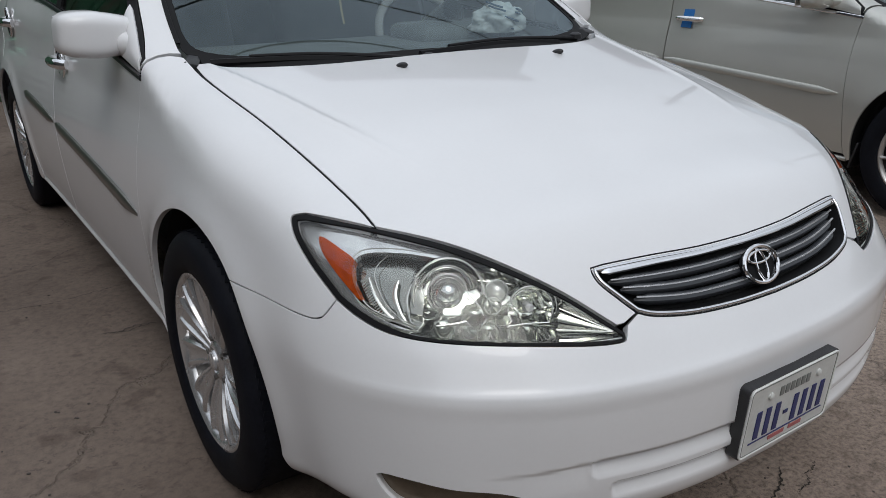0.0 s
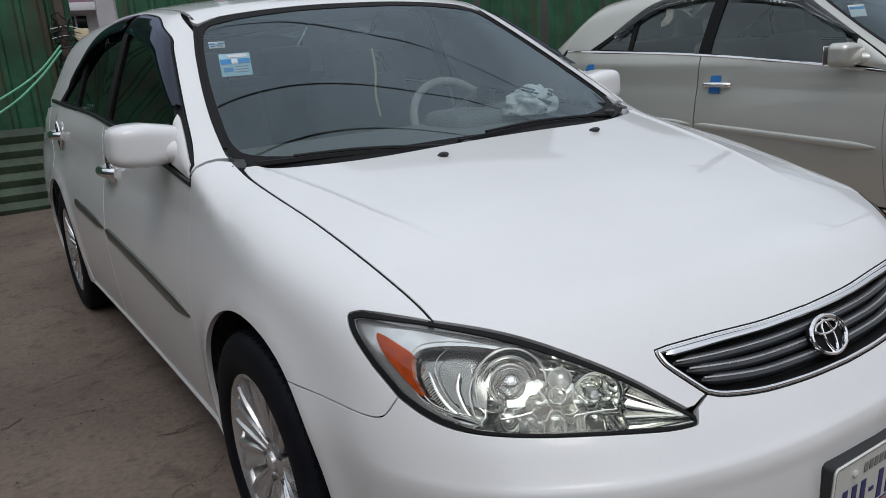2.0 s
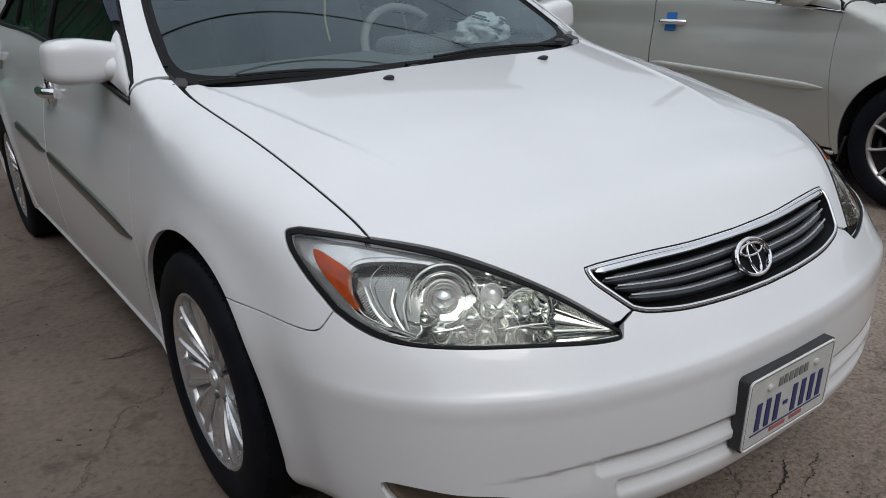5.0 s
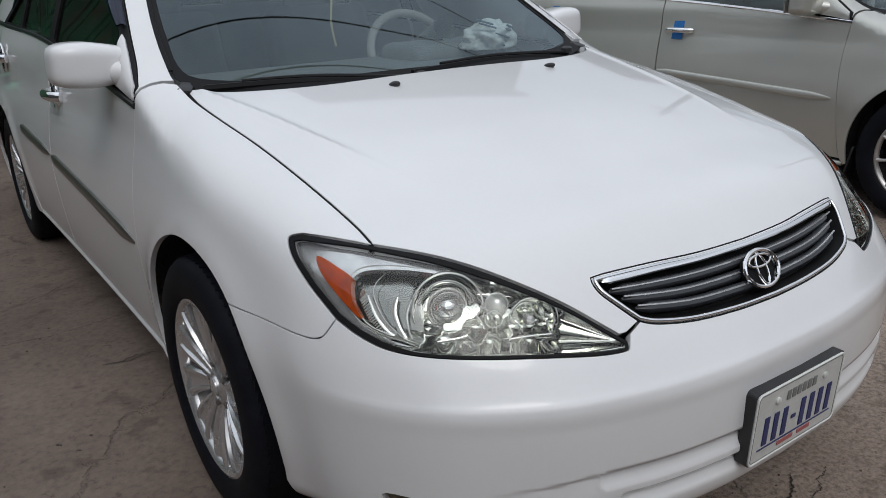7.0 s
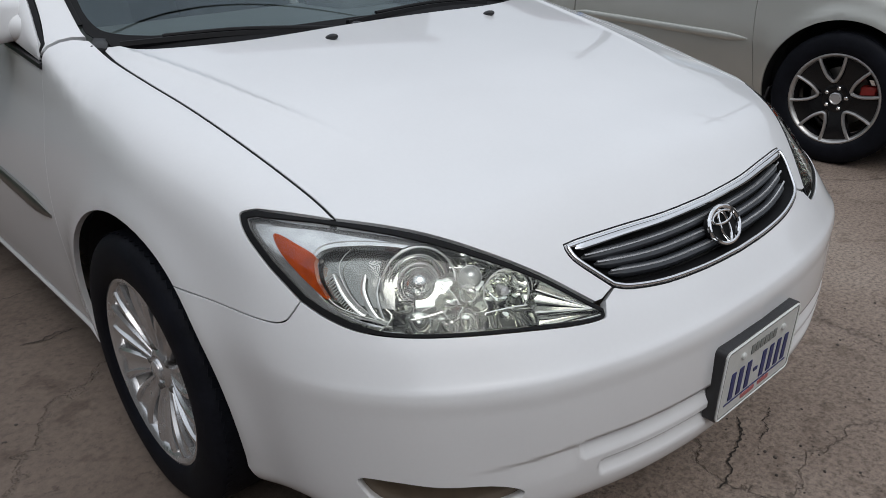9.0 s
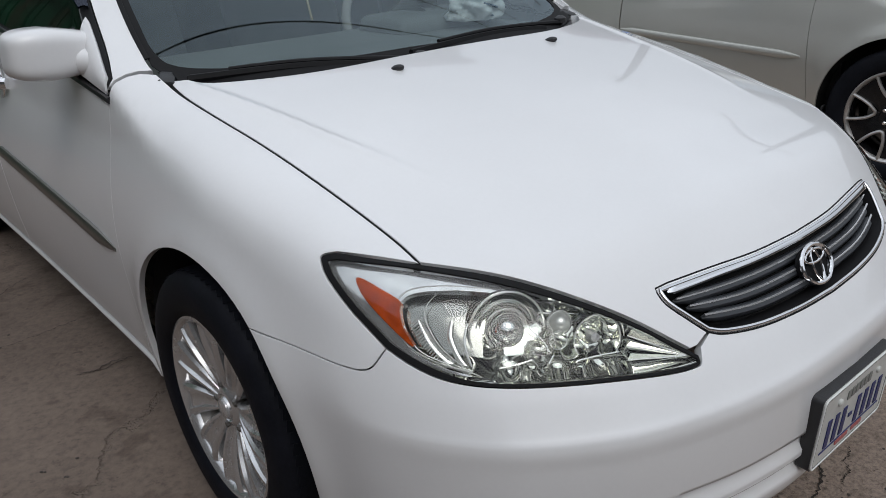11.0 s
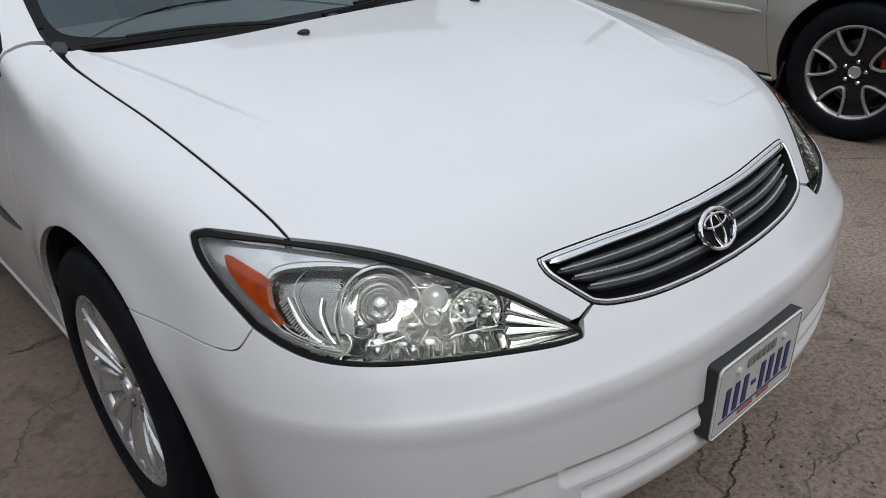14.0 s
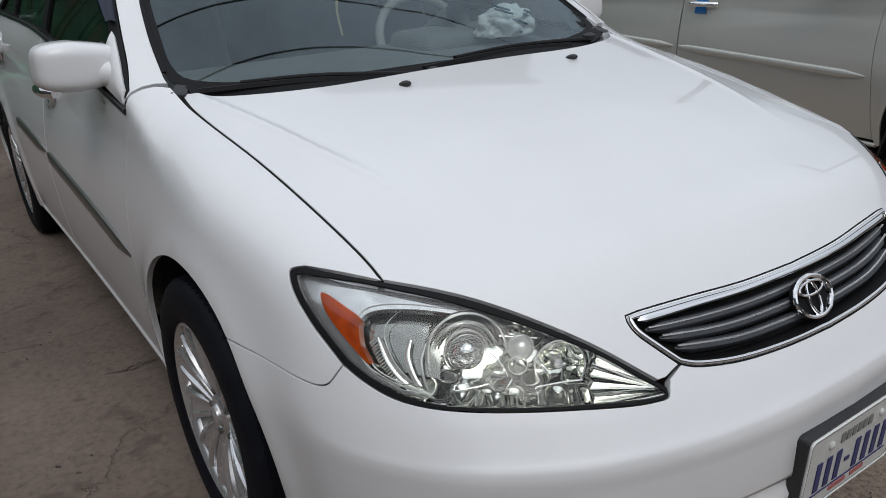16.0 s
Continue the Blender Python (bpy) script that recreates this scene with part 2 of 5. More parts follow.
def hood_height(x, y):
    mid = curve1(y, (-.97, -.90, -.85, -.79, -.70, -.50, -.20, .10, .40, .7), (.60, .66, .70, .742, .785, .838, .900, .950, .990, 1.01))
    crown = curve1(y, (-.95, -.5, .1, .4), (.072, .056, .030, .022))
    fold = np.interp(y, (-.50, -.39, -.31, -.22, -.10, .05, .20, .30), (.500, .517, .540, .562, .592, .622, .656, .680))  # the pressed line towards the screen's foot
    rail = .014 * (1 - np.clip((x - fold) / (.715 - fold), 0, 1)) * step01(y, -.62, -.2)
    rail = rail + .0036 * np.exp(-((x - fold) / .012) ** 2) * step01(y, -.46, -.10)
    return mid - crown * (x / .7) ** 2 - .35 * np.maximum(x - .70, 0) ** 2 + rail - .003


def body(p):
    x, y, z = np.abs(p[:, 0]), p[:, 1], p[:, 2]
    side = curve1(z, (.10, .18, .30, .45, .58, .70, .82, .92, 1.02, 1.15), (.79, .845, .868, .883, .888, .878, .855, .829, .787, .71))
    side = side - curve1(y, (-1.0, -.7, -.45, -.2, .1, .5, 1.6, 2.3, 2.9, 3.3, 3.9), (.20, .085, .040, .020, .012, .017, .014, .004, -.006, .006, .11))
    for wy, wz in WHEELS:
        r = np.hypot(y - wy, z - wz)
        side = side + .010 * np.exp(-((r - .375) / .05) ** 2) * (z > .05)
    side = side - .030 * step01(z, .52, .78) * step01(y, .0, -.45)
    f = x - side
    deck = curve1(y, (2.6, 3.0, 3.5, 3.85), (1.06, 1.05, 1.03, 1.0)) - .05 * (x / .7) ** 2
    top = np.where(y < 1.2, hood_height(x, y), np.where(y < 2.6, 1.06, deck))
    f = smax(f, z - top, .085)
    nose = curve1(z, (.12, .20, .30, .42, .50, .540, .548, .557, .58, .605, .63, .68, .75, .85), (-.88, -.925, -.945, -.951, -.9508, -.9492, -.9462, -.9382, -.9205, -.902, -.882, -.845, -.80, -.76))
    plan = curve1(x, (0, .2, .4, .6, .75, .85, .92), (0, .008, .045, .125, .245, .375, .52))
    front = nose + plan - y
    f = smax(f, front, .10)
    rear = y - (3.86 - .25 * (x / .85) ** 2 - .15 * np.maximum(z - .6, 0))
    f = smax(f, rear, .12)
    f = smax(f, .185 + .065 * step01(y, -.2, -.6) - z, .06)
    fore = y < -.5
    for zc, half, depth, end in ((.387, .018, .017, .478), (.334, .018, .019, .436)):  # two air slots, deepest along their upper edge
        h = half * np.sqrt(np.clip(1 - (np.maximum(x - (end - half), 0) / half) ** 2, .0, 1)) + 1e-5
        q = (zc + h - z) / (2 * h)
        f = f + depth * step01(q, 0, .16) * (1 - np.clip(q, 0, 1)) ** .8 * (1 - step01(x, end - .012, end)) * fore
    q = (.4045 - .11 * np.maximum(x - .5, 0) - z) / .055  # the fold that runs on from the upper slot
    f = f + .0050 * step01(q, 0, .07) * (1 - np.clip(q, 0, 1)) * step01(x, .470, .485) * (1 - step01(x, .53, .68)) * fore
    return f


def cabin(p):
    x, y, z = np.abs(p[:, 0]), p[:, 1], p[:, 2]
    roof = curve1(y, (.2, .8, 1.1, 1.5, 2.0, 2.5, 3.0, 3.6), (1.28, 1.385, 1.430, 1.468, 1.475, 1.445, 1.365, 1.20)) - .034 * (x / .55) ** 2 - .05 * np.maximum(x - .5, 0)
    f = z - roof
    side = curve1(z, (.60, .80, .90, .96, 1.05, 1.2, 1.32, 1.42, 1.5), (.60, .76, .805, .815, .792, .738, .690, .645, .60))
    side = side + .038 * step01(y, 1.8, 2.7) - .06 * step01(y, 2.9, 3.6)
    f = smax(f, x - side, .085)
    screen = (z - .96) * .88 - (y - (.20 + .16 * (x / .7) ** 2.2)) * .475
    f = smax(f, screen, .03)
    back = (z - 1.07) * .80 + (y - (3.14 - .10 * (x / .6) ** 2)) * .60
    f = smax(f, back, .05)
    return f


def skin(p):
    a, b = body(p), cabin(p)
    return -smax(-a, -b, 0.06)


def trace(f, o, d, reach=5.0):
    """The first points of the skin f along rays from o in the ways d; rows that miss are nan."""
    o, d = np.broadcast_arrays(np.asarray(o, float), np.asarray(d, float))
    n = len(o)
    at, near, found, live = np.zeros(n), np.zeros(n), np.zeros(n, bool), np.ones(n, bool)
    while live.any():
        k = np.nonzero(live)[0]
        v = f(o[k] + at[k, None] * d[k])
        hit = v < 0
        found[k[hit]], live[k[hit]] = True, False
        k, v = k[~hit], v[~hit]
        near[k] = at[k]
        at[k] += np.clip(0.4 * v, 0.01, 0.5)
        live[k[at[k] > reach]] = False
    far = at.copy()
    for _ in range(18):
        mid = (near + far) / 2
        inside = f(o + mid[:, None] * d) < 0
        far, near = np.where(inside, mid, far), np.where(inside, near, mid)
    p = o + far[:, None] * d
    p[~found] = np.nan
    return p


def gradient(f, p, e=0.004):
    g = np.stack([f(p + e * np.eye(3)[k]) - f(p - e * np.eye(3)[k]) for k in range(3)], 1)
    return g / np.maximum(np.linalg.norm(g, axis=1, keepdims=True), 1e-9)


class Flat:
    """Looks at the skin along one way; u and v are metres across it."""
    def __init__(self, way, origin=(0, 1, 0.6)):
        self.d = np.array(way, float) / np.linalg.norm(way)
        up = np.array((0, 0, 1.0)) if abs(self.d[2]) < 0.9 else np.array((0, 1.0, 0))
        self.u = np.cross(self.d, up)
        self.u /= np.linalg.norm(self.u)
        self.v = np.cross(self.u, self.d)
        self.o = np.array(origin, float)

    def flat(self, p):
        p = np.asarray(p, float) - self.o
        return np.stack([p @ self.u, p @ self.v], -1)

    def rays(self, q):
        return self.o + q[:, :1] * self.u + q[:, 1:] * self.v - 3.0 * self.d, np.broadcast_to(self.d, (len(q), 3))


class Round:
    """Looks at the skin from all round an upright axis; u is metres of arc, v the height."""
    def __init__(self, cx, cy, radius):
        self.c, self.r = np.array((cx, cy, 0.0)), radius

    def flat(self, p):
        p = np.asarray(p, float) - self.c
        return np.stack([self.r * np.arctan2(p[..., 0], -p[..., 1]), p[..., 2]], -1)

    def rays(self, q):
        a = q[:, 0] / self.r
        out = np.stack([np.sin(a), -np.cos(a), 0 * a], 1)
        return self.c + 1.7 * out + np.stack([0 * a, 0 * a, q[:, 1]], 1), -out


SIDE_R, SIDE_L = Flat((1, 0, 0)), Flat((-1, 0, 0))
SLANT_R, SLANT_L = Flat((1, 0.15, -0.8)), Flat((-1, 0.15, -0.8))
TOP, NOSE_VIEW, SCREEN_VIEW = Flat((0, 0, -1)), Flat((0, 0.55, -1)), Flat((0, 0.85, -0.55))
LAMP_R, LAMP_L = Flat((0.75, 1, -0.45)), Flat((-0.75, 1, -0.45))
WRAP = Round(0, 0.15, 0.95)


def on_side(f, pts, s=-1):
    """Places on the skin from (y, z) as seen from the side s."""
    q = np.array([(s * 1.6, y, z) for y, z in pts])
    p = trace(f, q, np.array((-s, 0, 0.0)))
    assert not np.isnan(p).any(), q[np.isnan(p[:, 0])]
    return p


def on_top(f, pts):
    q = np.array([(x, y, 2.0) for x, y in pts])
    p = trace(f, q, np.array((0, 0, -1.0)))
    assert not np.isnan(p).any(), q[np.isnan(p[:, 0])]
    return p


def snap(f, pts):
    """The places moved straight onto the skin."""
    p = np.array(pts, float)
    for _ in range(4):
        p = p - f(p)[:, None] * gradient(f, p)
    return [tuple(q) for q in p]


def mirrored(pts):
    return [(-p[0], *p[1:]) for p in reversed(list(pts))]


def inside_loop(q, loop):
    x, y = q[:, :1], q[:, 1:]
    a, b = loop, np.roll(loop, -1, axis=0)
    with np.errstate(divide="ignore", invalid="ignore"):
        cross = (a[:, 1] > y) != (b[:, 1] > y)
        at = (b[:, 0] - a[:, 0]) * (y - a[:, 1]) / (b[:, 1] - a[:, 1]) + a[:, 0]
    return (np.sum(cross & (x < at), axis=1) % 2) == 1


def even(loop, step):
    """A closed loop with points about every step, its corners kept."""
    out = []
    for a, b in zip(loop, np.roll(loop, -1, axis=0)):
        n = max(1, int(np.linalg.norm(b - a) / step + 0.5))
        out += [a + (b - a) * k / n for k in range(n)]
    return np.array(out)


def inset(loop, d):
    """The loop moved inwards by d."""
    area = np.sum(loop[:, 0] * np.roll(loop[:, 1], -1) - np.roll(loop[:, 0], -1) * loop[:, 1])
    a, b = loop - np.roll(loop, 1, axis=0), np.roll(loop, -1, axis=0) - loop
    t = a / np.maximum(np.linalg.norm(a, axis=1, keepdims=True), 1e-9) + b / np.maximum(np.linalg.norm(b, axis=1, keepdims=True), 1e-9)
    t /= np.maximum(np.linalg.norm(t, axis=1, keepdims=True), 1e-9)
    return loop + d * np.sign(area) * np.stack([-t[:, 1], t[:, 0]], 1)


def sheet(f, view, outline, holes=(), step=0.03, gap=0.0015, lift=0.0):
    """Points, triangles, normals and rim loops of the piece of skin inside the outline, less the holes."""
    from mathutils.geometry import delaunay_2d_cdt
    loops = [inset(even(view.flat(np.array(outline, float)), step * 0.6), gap)]
    loops += [inset(even(view.flat(np.array(h, float)), step * 0.6), -gap) for h in holes]
    lo, hi = loops[0].min(0), loops[0].max(0)
    grid = np.stack(np.meshgrid(np.arange(lo[0], hi[0], step), np.arange(lo[1], hi[1], step)), -1).reshape(-1, 2)
    keep = inside_loop(grid, loops[0])
    for h in loops[1:]:
        keep &= ~inside_loop(grid, h)
    grid = grid[keep]
    rims = np.concatenate(loops)
    far = np.array([np.min(np.sum((rims - g) ** 2, 1)) > (0.45 * step) ** 2 for g in grid], bool) if len(grid) else np.zeros(0, bool)
    pts = np.concatenate([rims, grid[far]])
    edges, at = [], 0
    for loop in loops:
        edges += [(at + k, at + (k + 1) % len(loop)) for k in range(len(loop))]
        at += len(loop)
    v2, _, tris, *_ = delaunay_2d_cdt([Vector(p) for p in pts], edges, [], 1, 1e-6)
    v2 = np.array([tuple(v) for v in v2])
    tris = np.array([tuple(t) for t in tris if len(t) == 3])
    mid = v2[tris].mean(1)
    ok = inside_loop(mid, loops[0])
    for h in loops[1:]:
        ok &= ~inside_loop(mid, h)
    tris = tris[ok]
    o, d = view.rays(v2)
    p = trace(f, o, d)
    bad = np.isnan(p[:, 0])
    if bad.any():
        tris = tris[~bad[tris].any(1)]
        p[bad] = 0
    n = gradient(f, p)
    face_n = np.cross(p[tris[:, 1]] - p[tris[:, 0]], p[tris[:, 2]] - p[tris[:, 0]])
    flip = np.sum(face_n * n[tris[:, 0]], 1) < 0
    tris[flip] = tris[flip][:, ::-1]
    return p + lift * n, tris, n


def panel(name, f, view, outline, mat, parent, holes=(), step=0.03, gap=0.0015, lip=0.014, lift=0.0, label=""):
    """A pressed panel on the skin f, with its edges turned inwards."""
    p, tris, n = sheet(f, view, outline, holes, step, gap, lift)
    count = {}
    for t in tris:
        for a, b in ((t[0], t[1]), (t[1], t[2]), (t[2], t[0])):
            count[(a, b)] = 1
    rim = [(a, b) for a, b in count if (b, a) not in count]
    verts, norms, faces = list(p), list(n), [tuple(int(k) for k in t) for t in tris]
    if lip:
        ends = {}
        outward = {}
        for a, b in rim:
            w = np.cross(p[b] - p[a], (n[a] + n[b]) / 2)
            w = w / max(np.linalg.norm(w), 1e-9)
            for k in (a, b):
                outward[k] = outward.get(k, 0) + w
        for k, w in outward.items():
            w = w / max(np.linalg.norm(w), 1e-9)
            ends[k] = (len(verts), len(verts) + 1)
            verts += [p[k] + 0.0008 * w - 0.0012 * n[k], p[k] - lip * n[k]]
            norms += [w, w]
        for a, b in rim:
            a1, a2, b1, b2 = *ends[a], *ends[b]
            faces += [(int(b), int(a), a1, b1), (b1, a1, a2, b2)]
    used = sorted({k for t in faces for k in t})
    back = {k: j for j, k in enumerate(used)}
    return mesh_object(name, [verts[k] for k in used], [tuple(back[k] for k in t) for t in faces], mat, parent, label, [norms[k] for k in used])


def strip(f, pts, way, width, height, mat, name, parent, label="", lift=0.0, taper=True):
    """A raised bead that follows the skin: the places pts, met along way."""
    q = np.array(smooth_path(pts, 6))
    p = trace(f, q - 0.6 * np.array(way), np.array(way, float), 1.4)
    n = gradient(f, p)
    bm = bmesh.new()
    rings = []
    for k in range(len(p)):
        t = p[min(k + 1, len(p) - 1)] - p[max(k - 1, 0)]
        s = np.cross(t / np.linalg.norm(t), n[k])
        e = min(k, len(p) - 1 - k) / 2.0
        g = min(1.0, 0.25 + 0.75 * e) if taper else 1.0
        rings.append([bm.verts.new(Vector(p[k] + s * a * width * g / 2 + n[k] * (b * height * g + lift)))
                      for a, b in ((-1, -0.2), (-0.94, 0.6), (-0.6, 1), (0.6, 1), (0.94, 0.6), (1, -0.2))])
    for a, b in zip(rings, rings[1:]):
        for j in range(5):
            bm.faces.new((a[j], a[j + 1], b[j + 1], b[j]))
    bm.faces.new(rings[0]), bm.faces.new(rings[-1])
    return part(name, bm, mat, parent, label)


# ---- the saloon ----
HOOD_SEAM = [(-.703, .395), (-.714, .280), (-.711, .130), (-.700, -.050), (-.692, -.230), (-.687, -.380), (-.686, -.460), (-.689, -.511)]
HOOD_REAR = [(-.675, .322), (-.618, .268), (-.48, .215), (-.343, .190), (-.16, .183), (0, .182)]
LAMP_TOP = [(-.689, -.511, .777), (-.605, -.606, .755), (-.527, -.697, .722), (-.461, -.764, .681), (-.410, -.818, .641), (-.382, -.845, .618)]
LAMP_LOW = [(-.384, -.849, .608), (-.397, -.850, .604), (-.460, -.828, .606), (-.587, -.760, .614), (-.676, -.692, .618), (-.730, -.634, .627), (-.760, -.582, .644), (-.777, -.534, .665)]
LAMP_OUT = [(-.788, -.466, .706), (-.787, -.400, .742), (-.782, -.372, .762), (-.774, -.366, .770), (-.757, -.386, .773)]
BUMPER_SEAM = [(-.777, -.534, .665), (-.800, -.524, .638), (-.812, -.508, .629), (-.824, -.480, .627), (-.842, -.414, .626), (-.860, -.300, .621)]
GRILLE_TOP = [(-.384, -.762, .706), (-.258, -.787, .711), (-.137, -.804, .709), (0, -.810, .708)]
GRILLE_SIDE = [(-.384, -.762, .706), (-.382, -.780, .690), (-.362, -.808, .668), (-.340, -.832, .645)]
GRILLE_LOW = [(-.340, -.832, .645), (-.307, -.848, .636), (-.225, -.869, .627), (-.113, -.882, .622), (0, -.886, .620)]
LAMP_TOP, LAMP_LOW, LAMP_OUT, BUMPER_SEAM, GRILLE_TOP, GRILLE_SIDE, GRILLE_LOW = (
    snap(body, smooth_path(q, 4)) for q in (LAMP_TOP, LAMP_LOW, LAMP_OUT, BUMPER_SEAM, GRILLE_TOP, GRILLE_SIDE, GRILLE_LOW))
BELT = [(.440, .936), (.75, .968), (1.10, 1.000), (1.60, 1.035), (2.20, 1.062), (2.78, 1.082)]
WINDOW_TOP = [(2.370, 1.165), (2.245, 1.250), (2.075, 1.346), (1.88, 1.392), (1.62, 1.406), (1.37, 1.389), (1.21, 1.360), (1.045, 1.312), (.94, 1.256), (.81, 1.178), (.672, 1.092), (.520, .996)]
FRAME_TOP = [(2.555, 1.082), (2.41, 1.164), (2.275, 1.260), (2.10, 1.362), (1.89, 1.407), (1.62, 1.420), (1.36, 1.403), (1.20, 1.377), (1.03, 1.327), (.93, 1.272), (.793, 1.189), (.657, 1.106), (.533, 1.030), (.455, .978)]


def arch(wy, a0, a1, n=24, r=.371):
    """(y, z) of a wheel arch's lip; degrees from the rear over the top to the front."""
    return [(wy + r * math.cos(radians(a0 + (a1 - a0) * k / n)), .325 + r * math.sin(radians(a0 + (a1 - a0) * k / n))) for k in range(n + 1)]


def upper_half(bm, z=.24):
    bmesh.ops.delete(bm, geom=[v for v in bm.verts if v.co.z < z], context="VERTS")
    return bm


def deeper(f, d):
    return lambda p: f(p) + d


def wheel(car, wy, s, style):
    """One road wheel, its face towards the side s."""
    hub = tagged(new("wheel"), "alloy wheel")
    hub.parent = car
    hub.matrix_basis = pose(s * .772, wy, .322, 0, 0, 0 if s > 0 else 180)
    tyre = [(.205, -.10), (.222, -.107), (.262, -.112), (.296, -.106), (.312, -.094), (.3205, -.075), (.3215, -.04), (.3215, .04), (.3205, .072),
            (.316, .088), (.308, .098), (.296, .106), (.280, .110), (.262, .112), (.240, .110), (.226, .104), (.219, .096), (.213, .084)]
    part("tyre", lathe(tyre, 96), RUBBER, hub, "black rubber tyre")
    bm = bmesh.new()
    for j, x in enumerate((-.066, -.022, .022, .066)):
        for k in range(84):
            a = 2 * math.pi * (k + .5 * (j % 2)) / 84
            m = Matrix.Rotation(a, 4, "X") @ Matrix.Translation((x, 0, .3195)) @ Matrix.Rotation(radians(18 if j < 2 else -18), 4, "Z")
            bmesh.ops.create_cube(bm, size=1, matrix=m @ Matrix.Diagonal((.042, .0215, .0014, 1)))
    part("tread", bm, RUBBER, hub, smooth=False)
    part("disc", lathe([(.0, .012), (.145, .012), (.145, -.008), (.0, -.008)], 40), DULL, hub, "grey brake disc")
    # darker than the alloy spokes: the shadow between them is put into its colour
    part("barrel", lathe([(.208, -.095), (.196, -.08), (.188, .0), (.192, .07), (.205, .088)], 64), DULL if style == "alloy" else GLOSS_BLACK, hub)
    if style == "alloy":
        part("rim", lathe([(.196, .070), (.203, .082), (.2165, .092), (.2215, .094), (.2205, .099), (.2145, .1005), (.207, .096), (.199, .085)], 96, closed=True), ALLOY, hub)
        part("hub_cover", lathe([(.060, .040), (.054, .066), (.042, .076), (.034, .0785), (.031, .074), (.028, .0745), (.025, .081), (.0, .083)], 40), ALLOY, hub)
        part("centre_cap", lathe([(.023, .080), (.022, .0855), (.017, .088), (0, .0885)], 24), SILVER_TRIM, hub, "chrome centre cap")
        for k in range(10):
            bm = bmesh.new()
            rows = []
            for q in range(9):
                t = q / 8
                r = .046 + t * .156
                w = .0145 + .0305 * t ** .9
                x = .071 + .024 * math.sin(t * math.pi * .55)
                sweep = .006 * math.sin(t * math.pi)
                g = .0075 * math.sin(min(1, t * 1.2) * math.pi * .8) + .001
                rows.append([bm.verts.new((x + dx, sweep + dy, r)) for dy, dx in
                             ((-w, -.034), (-w, -.006), (-w * .82, .0), (-w * .56, .0), (-w * .46, -g), (-w * .10, -g * 1.4), (w * .10, -g * 1.4), (w * .46, -g), (w * .56, .0), (w * .82, .0), (w, -.006), (w, -.034))])
            for a, b in zip(rows, rows[1:]):
                for j in range(11):
                    bm.faces.new((a[j], a[j + 1], b[j + 1], b[j]))
            bm.transform(Matrix.Rotation(2 * math.pi * k / 10, 4, "X"))
            part("spoke", bm, ALLOY, hub, sharp=35)
        for k in range(5):
            a = 2 * math.pi * (k + .5) / 5
            part("lug_nut", lathe([(.0095, .05), (.0095, .074), (.006, .078), (0, .078)], 6, Matrix.Translation((0, .055 * math.cos(a), .055 * math.sin(a)))), DULL, hub, smooth=False)
    else:
        part("rim", lathe([(.196, .070), (.206, .086), (.2150, .094), (.2215, .096), (.2205, .100), (.2145, .1015), (.2105, .099), (.204, .090)], 96, closed=True), MACHINED, hub, "machined silver rim lip")
        bm = lathe([(.075, .050), (.07, .064), (.045, .070), (.036, .066), (0, .066)], 40)
        part("hub_cover", bm, GLOSS_BLACK, hub)
        part("centre_cap", lathe([(.030, .066), (.029, .074), (.024, .076), (.021, .073), (0, .074)], 32), SILVER_TRIM, hub, "silver-ringed centre cap")
        for k in range(5):
            base = Matrix.Rotation(2 * math.pi * (k + .64) / 5, 4, "X")
            bm = bmesh.new()
            rows = []
            for q in range(9):
                t = q / 8
                r, half = .060 + .148 * t, (.040 + .034 * t ** 1.3)
                x = .066 + .022 * math.sin(t * math.pi * .5)
                rows.append([bm.verts.new((x + dx, dy * half, r)) for dy, dx in ((-1, -.03), (-1, -.002), (-.8, .0), (0, -.006), (.8, .0), (1, -.002), (1, -.03))])
            for a, b in zip(rows, rows[1:]):
                for j in range(6):
                    bm.faces.new((a[j], a[j + 1], b[j + 1], b[j]))
            bm.transform(base)
            part("spoke", bm, GLOSS_BLACK, hub)
            turn = Matrix.Rotation(2 * math.pi * (k + .14) / 5, 4, "X")
            line = smooth_path([(.092, -.062, .203), (.091, -.052, .165), (.088, -.034, .120), (.083, -.012, .090), (.082, 0, .085), (.083, .012, .090), (.088, .034, .120), (.091, .052, .165), (.092, .062, .203)], 4)
            bm = tube(line, .0085, 8)
            bm.transform(turn)
            part("machined_edge", bm, MACHINED, hub, "bare machined spoke edge")
            a = 2 * math.pi * (k + .1) / 5
            part("lug_nut", lathe([(.0105, .05), (.0105, .074), (.006, .079), (0, .079)], 10, Matrix.Translation((0, .052 * math.cos(a), .052 * math.sin(a)))), CHROME, hub)
        cal = block(.05, .075, .15, Matrix.Translation((.030, .135 if s < 0 else -.135, 0)), .015)
        part("caliper", cal, RED, hub, "red painted brake caliper")
    return hub


